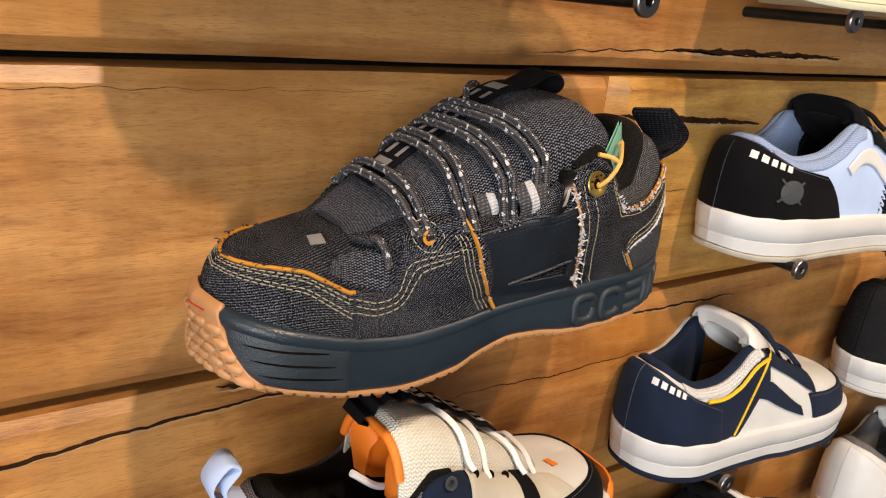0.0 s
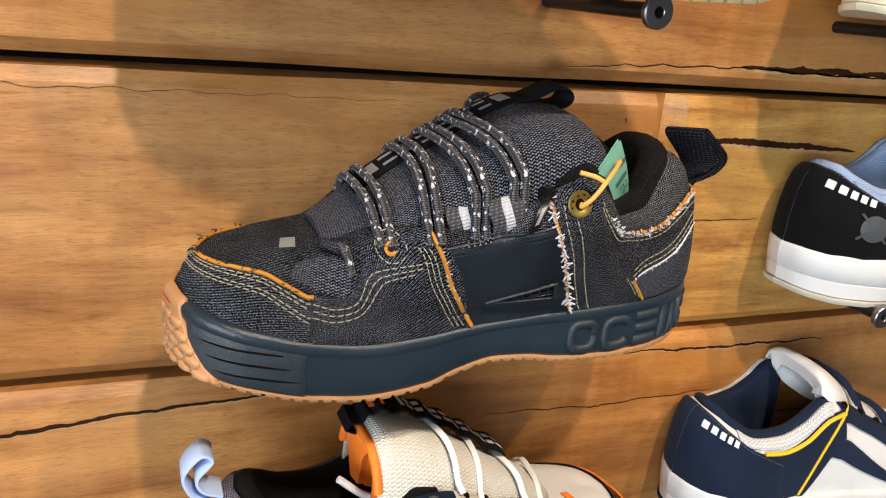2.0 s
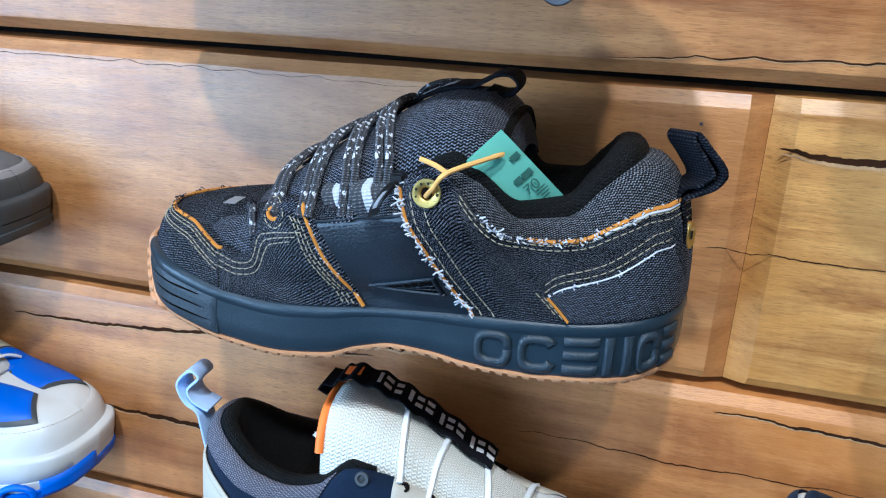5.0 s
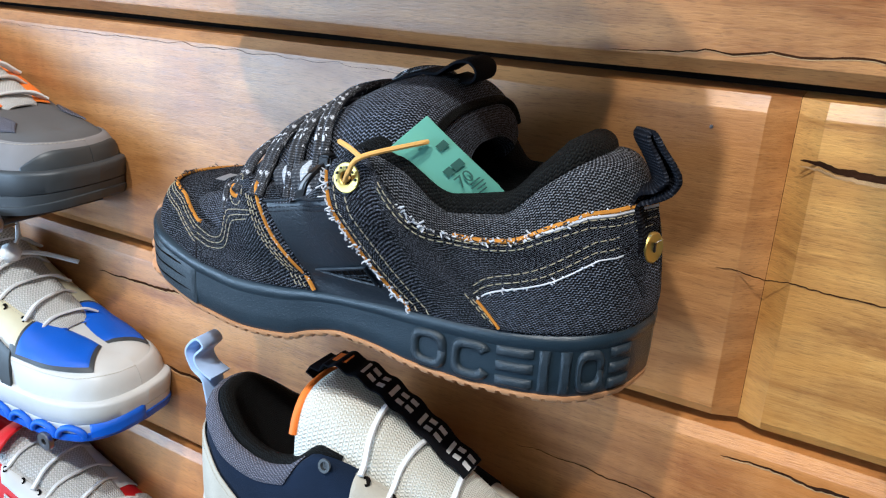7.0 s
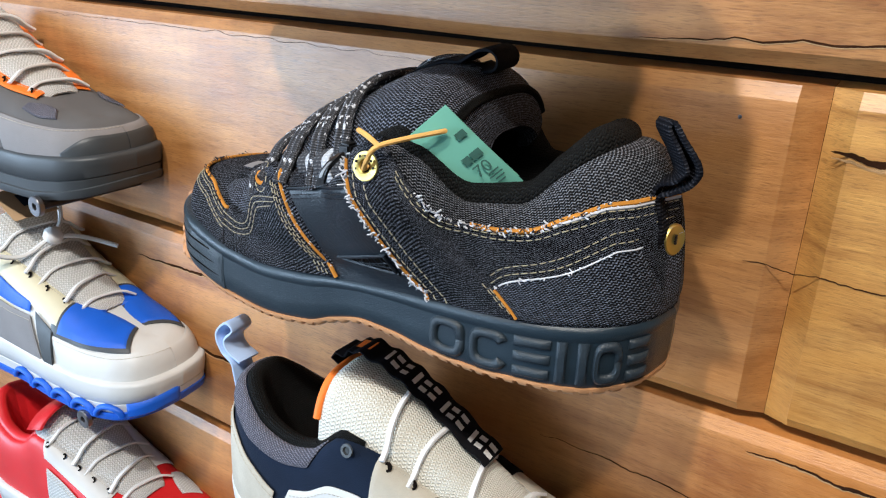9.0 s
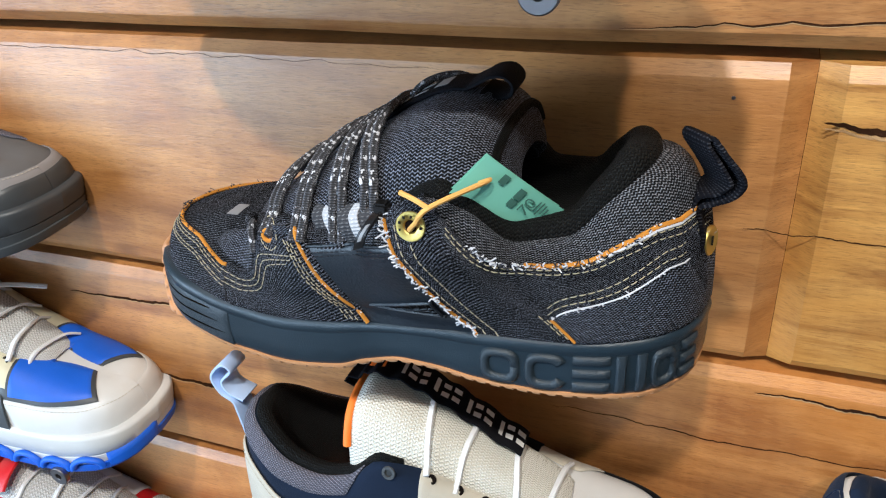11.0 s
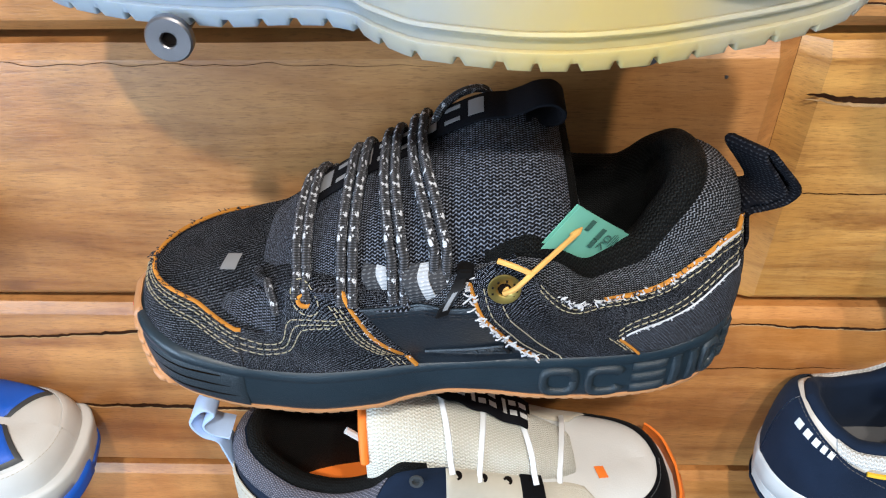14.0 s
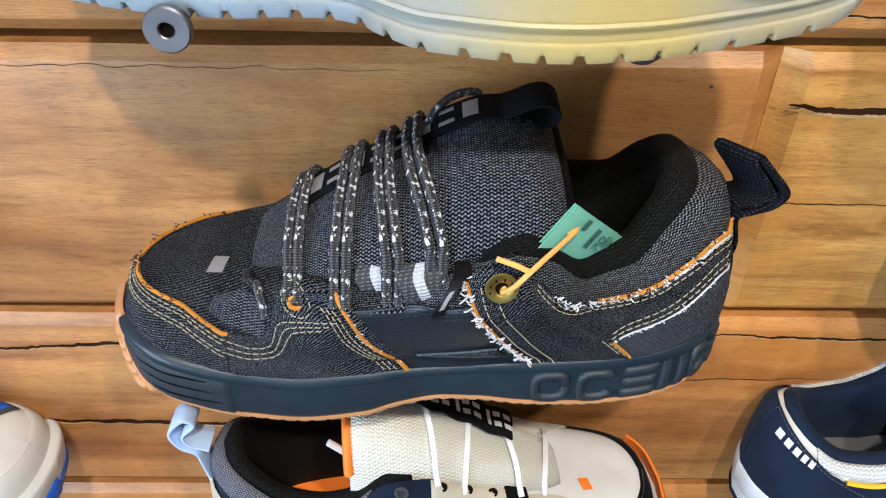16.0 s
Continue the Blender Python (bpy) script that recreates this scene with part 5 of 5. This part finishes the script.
part("lace", tube(go(line([(.186, -.012, .098), (.205, -.004, .090), (.225, 0, .104)], 20)), .0022, 7), LACE, orange_shoe)

# navy and white trainer
mats = dict(midsole=WHITE_RUB, outsole=NAVY, toe=WHITE, quarter=WHITE, lining=NAVY, tongue=WHITE, lace=NAVY, insole=GREY)
panels = [
    ("toe_guard", NAVY, TOE_GUARD, [(0, .60), (.06, .56), (.15, .45), (.34, .40)], .0004, both_sides),
    ("eyestay", NAVY, [(.30, .40), (.44, .58), (.58, .62)], [(.30, .97), (.44, .97), (.60, .97)], .0010, both_sides),
    ("side_mark", NAVY, [(.36, .10), (.60, .28), (.70, .20)], [(.38, .22), (.56, .44), (.72, .26)], .0006, both_sides),
    ("collar_panel", NAVY, [(.56, .45), (.68, .0), (.80, .0)], [(.58, .80), (.72, .62), (.84, .60)], .0009, both_sides),
    ("collar_mesh", WHITE_MESH, [(.62, .70), (.75, .66), (.90, .74)], [(.62, .98), (.75, .98), (.92, .98)], .0007, both_sides),
    ("heel_counter", NAVY, [(.745, 0), (.88, 0), (1.0, 0)], [(.77, .45), (.88, .72), (1.0, .92)], .0016, both_sides)]
navy_shoe, form, go, ms, tg, t, n = low_shoe("navy and white trainer with yellow collar piping and white midsole", (.722, .352), (.458, .368), 1.203, .98, mats, panels, 4, NAVY, None, heel_drop=.017)
for s in (-1, 1):
    part("piping", tube(form.curve([(.58, .74), (.66, .62), (.74, .58), (.83, .62)], 40, s, .0026, False), .0016, 6), YELLOW, navy_shoe, "yellow piping")
    part("piping", tube(form.curve([(.56, .95), (.58, .74), (.62, .45), (.69, .04)], 40, s, .0024, False), .0010, 6), YELLOW, navy_shoe, "yellow piping")
marks_on(form, navy_shoe, np.linspace(.905, .985, 6), .62, .74, WHITE, -1, .0034)

# black and light blue trainer
mats = dict(midsole=WHITE_RUB, outsole=BEIGE, toe=INK, quarter=ICE, lining=BLUE_MESH, tongue=INK, lace=INK, insole=LINING)
panels = [
    ("toe_guard", INK, TOE_GUARD, [(0, .60), (.06, .56), (.15, .45), (.34, .40)], .0004, both_sides),
    ("eyestay", INK, [(.30, .45), (.44, .58), (.58, .62)], [(.30, .97), (.44, .97), (.60, .97)], .0010, both_sides),
    ("side_mark", WHITE, [(.40, .12), (.58, .40), (.66, .34)], [(.42, .22), (.58, .56), (.68, .46)], .0008, both_sides),
    ("collar_panel", BLUE_MESH, [(.62, .68), (.75, .64), (.92, .74)], [(.62, .98), (.75, .98), (.94, .98)], .0007, both_sides),
    ("heel_counter", INK, [(.67, 0), (.86, 0), (1.0, 0)], [(.76, .50), (.87, .74), (1.0, .95)], .0016, both_sides)]
black_shoe, form, go, ms, tg, t, n = low_shoe("black nubuck trainer with light blue collar and white midsole", (.812, .348), (.511, .366), 1.390, .95, mats, panels, 4, INK, None, heel_drop=.018)
marks_on(form, black_shoe, np.linspace(.885, .98, 6), .60, .72, WHITE, -1, .0036)
dial = form.at(.875, .33, -1, .0034)
emblem = part("emblem", spun(dial, (-.5, -1, .1), [(.0090, -.0006), (.0092, .0002), (.0050, .0009), (0, .0010)], 24), CHARCOAL, black_shoe, "faint grey printed emblem")
for s in (-1, 1):
    q = form.curve([(.845, .33 - s * .14), (.905, .33 + s * .14)], 12, -1, .0034, False)
    part("print_bar", tube(q, .0010, 5), CHARCOAL, emblem)

# white, cream and blue trainer
mats = dict(midsole=WHITE_RUB, outsole=BLUE, toe=WHITE, quarter=CREAM, lining=LINING, tongue=WHITE_MESH, lace=LACE, insole=GREY, thick=True)
panels = [
    ("toe_guard", WHITE, TOE_GUARD, [(0, .55), (.06, .52), (.15, .42), (.34, .36)], .0004, both_sides),
    ("toe_panel_edge", CHARCOAL, [(.085, .54), (.20, .42), (.34, .36)], [(.10, 1.0), (.24, 1.0), (.34, .98)], .0005, both_sides),
    ("toe_panel", BLUE, [(.10, .60), (.20, .48), (.315, .42)], [(.115, 1.0), (.23, 1.0), (.315, .96)], .0012, both_sides),
    ("eyestay", CREAM, [(.32, .50), (.44, .55), (.58, .60)], [(.32, .97), (.44, .97), (.60, .97)], .0010, both_sides),
    ("side_band", CHARCOAL, [(.33, 0), (.37, 0)], [(.33, .42), (.40, .50)], .0012, both_sides),
    ("side_panel", GREY_LIGHT, [(.38, 0), (.50, 0), (.60, 0)], [(.42, .40), (.50, .34), (.60, .30)], .0010, both_sides),
    ("side_mark", BLUE, [(.42, .45), (.50, .38), (.62, .34)], [(.42, .58), (.50, .56), (.62, .60)], .0012, both_sides),
    ("heel_counter", BLUE, HEEL_LOW, [(.80, .35), (.90, .50), (1.0, .60)], .0012, both_sides)]
blue_shoe, form, go, ms, tg, t, n = low_shoe("white and cream trainer with royal blue panels and charcoal bands", (-.002, .366), (-.305, .345), 1.204, 1.08, mats, panels, 5, LACE, None)
wall_at = side_of(LOW_FOOT, go)
toe_u, toe_s = np.linspace(.004, .105, 20)[:, None], np.linspace(-.10, .52, 7)[None]
part("toe_wedge", slab(wall_at(toe_u, toe_s, -.004), wall_at(toe_u, toe_s * (1 - .5 * toe_u / .105), .0016)), BLUE, ms, "blue rubber toe wedge")
for k in range(5):
    q = np.linspace(0, math.pi, 16)
    part("scallop", tube(wall_at(.155 + .085 * k - .038 * np.cos(q), .02 + .30 * np.sin(q), .0004), .0026, 8), BLUE, ms)
card = thing("swing_tag", tuple(go(np.array([.16, -.02, .13]))), "brown kraft card tag with a dark mark hanging on the trainer", "tag")
q = go(np.array([[(x, y, .118 + (x - .13) * .55 + .004) for y in (-.030, .010)] for x in (.150, .180)]))
part("card", sheet(q, .0008, (0, 0, 1)), KRAFT, card)
part("print_bar", sheet(go(np.array([[(x, y, .118 + (x - .13) * .55 + .0053) for y in (-.014, -.004)] for x in (.160, .172)])), .0003, (0, 0, 1)), NAVY, card)
k = go(np.array([.142, -.004, .116]))
part("knot", spun(k, (0, 0, 1), [(0, -.008), (.006, -.006), (.0085, 0), (.006, .006), (0, .008)], 14), LACE, blue_shoe, "knotted white lace")
for a, b in (((.150, -.030, .104), (.160, -.055, .112)), ((.130, .015, .112), (.105, .030, .105)), ((.15, .01, .125), (.165, .02, .150))):
    part("lace", tube(line([k, go(np.array(a)), go(np.array(b))], 14), .0020, 6), LACE, blue_shoe)

# grey and orange trainer
mats = dict(midsole=CHARCOAL, outsole=CHARCOAL, toe=GREY, quarter=GREY, lining=LINING, tongue=WHITE_MESH, lace=LACE, insole=GREY, thick=True)
panels = [
    ("toe_guard", GREY_LIGHT, TOE_GUARD, [(0, .58), (.06, .54), (.15, .46), (.34, .42)], .0004, both_sides),
    ("toe_bumper", CHARCOAL, [(0, 0), (.06, 0), (.12, 0)], [(0, .40), (.06, .36), (.12, .10)], .0014, both_sides),
    ("toe_mesh", GREY_MESH, [(.15, .62), (.20, .56), (.26, .60)], [(.17, .78), (.21, .80), (.255, .72)], .0006, both_sides),
    ("eyestay", ORANGE, [(.25, .82), (.42, .78), (.58, .80)], [(.26, .97), (.42, .97), (.60, .97)], .0014, both_sides),
    ("heel_counter", GREY_LIGHT, HEEL_LOW, [(.80, .35), (.90, .50), (1.0, .60)], .0012, both_sides)]
low_shoe("grey suede trainer with orange eyestay and charcoal sole", (-.034, .368), (-.337, .345), 1.384, 1.02, mats, panels, 5, LACE, None, lace_w=.0070)

# red and white trainer
mats = dict(midsole=WHITE_RUB, outsole=RED, toe=RED, quarter=RED, lining=RED, tongue=WHITE_MESH, lace=LACE, insole=RED)
panels = [
    ("toe_panel", WHITE_MESH, [(.16, .62), (.22, .55), (.28, .55)], [(.18, .88), (.23, .86), (.28, .80)], .0008, both_sides),
    ("toe_guard", RED, TOE_GUARD, [(0, .5), (.06, .48), (.15, .42), (.34, .38)], .0004, both_sides),
    ("side_panel", WHITE_MESH, [(.40, .12), (.48, .10), (.55, .12)], [(.40, .45), (.48, .50), (.55, .50)], .0008, both_sides),
    ("eyestay", WHITE, [(.32, .58), (.44, .60), (.56, .62)], [(.32, .97), (.44, .97), (.58, .97)], .0010, both_sides)]
red_shoe, form, go, ms, tg, t, n = low_shoe("red leather trainer with white mesh panels and a red strap", (.022, .366), (-.283, .345), 1.028, 1.0, mats, panels, 5, LACE, None)
c = t[27, 1:-1]
part("strap", strap(go(c + n[27, 1:-1] * .006), (1, 0, .4), .026, .003), RED, red_shoe, "wide red strap over the tongue")

# shoe with a translucent sole, above
mats = dict(midsole=CLEAR, outsole=CLEAR, toe=WHITE, quarter=WHITE, lining=LINING, tongue=WHITE_MESH, lace=LACE, thick=True)
CLEAR_FOOT = [
    (0, .000, 0, .008, .044), (.03, .006, .0085, .006, .044), (.08, .022, .0185, .003, .043), (.15, .044, .031, .002, .042), (.25, .073, .0445, .001, .041), (.31, .0914, .0505, .001, .041), (.37, .108, .0525, .001, .041),
    (.45, .1345, .0505, .001, .041), (.505, .152, .0435, .002, .041), (.54, .161, .0365, .002, .041), (.58, .1726, .0340, .002, .041), (.62, .184, .0355, .002, .041), (.70, .2075, .0385, .001, .041),
    (.78, .232, .0390, .001, .041), (.88, .264, .0340, .001, .041), (.95, .287, .0235, .002, .042), (.985, .299, .012, .004, .042), (1, .303, 0, .005, .042)]
clear_shoe, form, go, ms, tg, t, n = low_shoe("pale trainer with a thick translucent yellowish rubber sole", (.387, .291), (.090, .346), 1.5792, 1.0, mats, [("toe_guard", WHITE, TOE_GUARD, [(0, .6), (.06, .56), (.15, .45), (.34, .40)], .0004, both_sides)], 4, LACE, None, teeth_pitch=.0118, foot_rows=CLEAR_FOOT, sole_levels=[(0, -.003), (.02, -.0008), (.2, .0002), (.5, .0008), (.9, .0010), (1.0, 0), (1.04, -.004)])
wall_at = side_of(CLEAR_FOOT, go)
# the pale highlight along the sole's edge, put into shape as an added tube
part("bead", tube(wall_at(np.linspace(.01, .99, 200), np.full(200, .20), .0008), .0011, 6), CLEAR, ms, "added bead standing for the highlight along the sole's edge")
# shoe with a cream sole, above and further along
mats = dict(midsole=CREAM, outsole=CREAM, toe=WHITE, quarter=WHITE, lining=LINING, tongue=WHITE_MESH, lace=LACE)
low_shoe("pale trainer with a cream rubber sole on wall pins", (.79, .33), (.485, .33), 1.5800, 1.0, mats, [("toe_guard", WHITE, TOE_GUARD, [(0, .6), (.06, .56), (.15, .45), (.34, .40)], .0004, both_sides)], 4, LACE, None)

# black canvas shoe with white foxing
mats = dict(midsole=WHITE_RUB, outsole=WHITE_RUB, toe=CANVAS, quarter=CANVAS, lining=LINING, tongue=CANVAS, lace=LACE)
canvas_shoe, form, go, ms, tg, t, n = low_shoe("black canvas shoe with white rubber foxing and contrast stitching", (1.075, .340), (.767, .350), 1.214, 1.0, mats, [("heel_strip", CANVAS, [(.90, 0), (.95, 0), (1.0, 0)], [(.90, .96), (.95, .96), (1.0, .96)], .0008, both_sides)], 5, LACE, None)
for u in (.895, .915):
    part("stitching", dashes(form.curve([(u, .02), (u, .95)], 30, -1, .0024, False), (0, -1, 0)), THREAD, canvas_shoe)
# white trainer
mats = dict(midsole=WHITE_RUB, outsole=GUM, toe=WHITE, quarter=WHITE, lining=GREY, tongue=WHITE, lace=LACE)
low_shoe("plain white leather trainer with a gum outsole", (1.10, .335), (.800, .345), 1.024, 1.0, mats, [("heel_counter", WHITE, [(.80, 0), (.9, 0), (1, 0)], [(.78, .5), (.9, .7), (1, .9)], .0010, both_sides)], 5, LACE, None)
# dark trainer
mats = dict(midsole=CHARCOAL, outsole=CHARCOAL, toe=GREY, quarter=INK, lining=LINING, tongue=INK, lace=LACE)
low_shoe("black and grey trainer with white laces on wall pins", (.765, .340), (.462, .350), 1.024, 1.0, mats, [("toe_guard", INK, TOE_GUARD, [(0, .5), (.06, .48), (.15, .42), (.34, .38)], .0004, both_sides)], 4, LACE, None)
for x, z in [(.19, 1.1945), (.33, 1.1940), (.53, 1.1985), (.68, 1.1985), (.56, 1.3855), (.70, 1.3855), (-.065, 1.1985), (-.22, 1.1985), (-.085, 1.3785), (-.24, 1.3785), (-.05, 1.0225), (-.20, 1.0225), (.55, 1.5710), (.70, 1.5710), (.84, 1.2095), (.98, 1.2095), (.54, 1.0185), (.68, 1.0185), (.88, 1.0185), (1.02, 1.0185)]:
    pin(x, z)

# splits in the planks
for pts, w, seed in [
    ([(.4290, 1.4905), (.4600, 1.4880), (.5200, 1.4870), (.6000, 1.4830)], .0068, 2),
    ([(.33, 1.5330), (.40, 1.5365), (.48, 1.5390), (.56, 1.5375), (.70, 1.5400)], .0016, 4), ([(.47, 1.5400), (.56, 1.5395), (.70, 1.5385)], .0060, 5),
    ([(-.10, 1.3085), (.00, 1.3130), (.09, 1.3205), (.20, 1.3240)], .0034, 6), ([(.13, 1.3360), (.19, 1.3330), (.25, 1.3350)], .0070, 7),
    ([(.42, 1.3270), (.50, 1.3240), (.62, 1.3220)], .0028, 8), ([(.40, 1.4320), (.44, 1.4300), (.52, 1.4290)], .0009, 9), ([(-.20, 1.5080), (.05, 1.5090), (.25, 1.5075)], .0004, 10), ([(.50, 1.2600), (.62, 1.2560), (.70, 1.2580)], .0012, 12), ([(-.05, 1.2400), (.06, 1.2380), (.14, 1.2350)], .0050, 14), ([(.30, 1.2880), (.42, 1.2850), (.52, 1.2860)], .0010, 15)]:
    part("crack", crack(pts, w, seed), SPLIT, wall)
    if w >= .0016:
        part("crack_lip", crack(pts, w * .55, seed, w * .42, .00015), RAW_WOOD, wall, "pale torn wood along a split")
for x, z in [(.3876, 1.5010)]:
    part("nail_head", spun((x, WALL_Y, z), (0, -1, 0), [(.0010, -.001), (.0010, .0002), (0, .0003)], 12), STEEL, wall)

# ---- the shop round the wall ----
ROOM = plain("painted_plaster", (.55, .54, .52), .85, grain=60, depth=.2, vary=.06)
FLOOR = plain("dark_floor", (.16, .13, .11), .6, grain=40, depth=.2, vary=.2)
for name, lo, hi, m, label in [
    ("floor", (-6, -6, -.1), (5, .55, 0), FLOOR, "dark shop floor"), ("ceiling", (-6, -6, 3.2), (5, .55, 3.3), ROOM, "plain painted ceiling"),
    ("wall_back", (-6, .50, 0), (5, .60, 3.2), ROOM, "plain wall behind the planks"), ("wall_east", (5, -6, 0), (5.1, .6, 3.2), ROOM, "plain painted side wall"),
    ("wall_west", (-6.1, -6, 0), (-6, .6, 3.2), ROOM, "plain painted side wall by the shop front"), ("wall_south", (-6.1, -6.1, 0), (5.1, -6, 3.2), ROOM, "plain painted wall across the shop")]:
    v, f, w = box(lo, hi)
    me = bpy.data.meshes.new(name)
    me.from_pydata(v.tolist(), [], f)
    me.materials.append(m)
    tagged(new(name, me), label, name.split("_")[0], kind="structure")
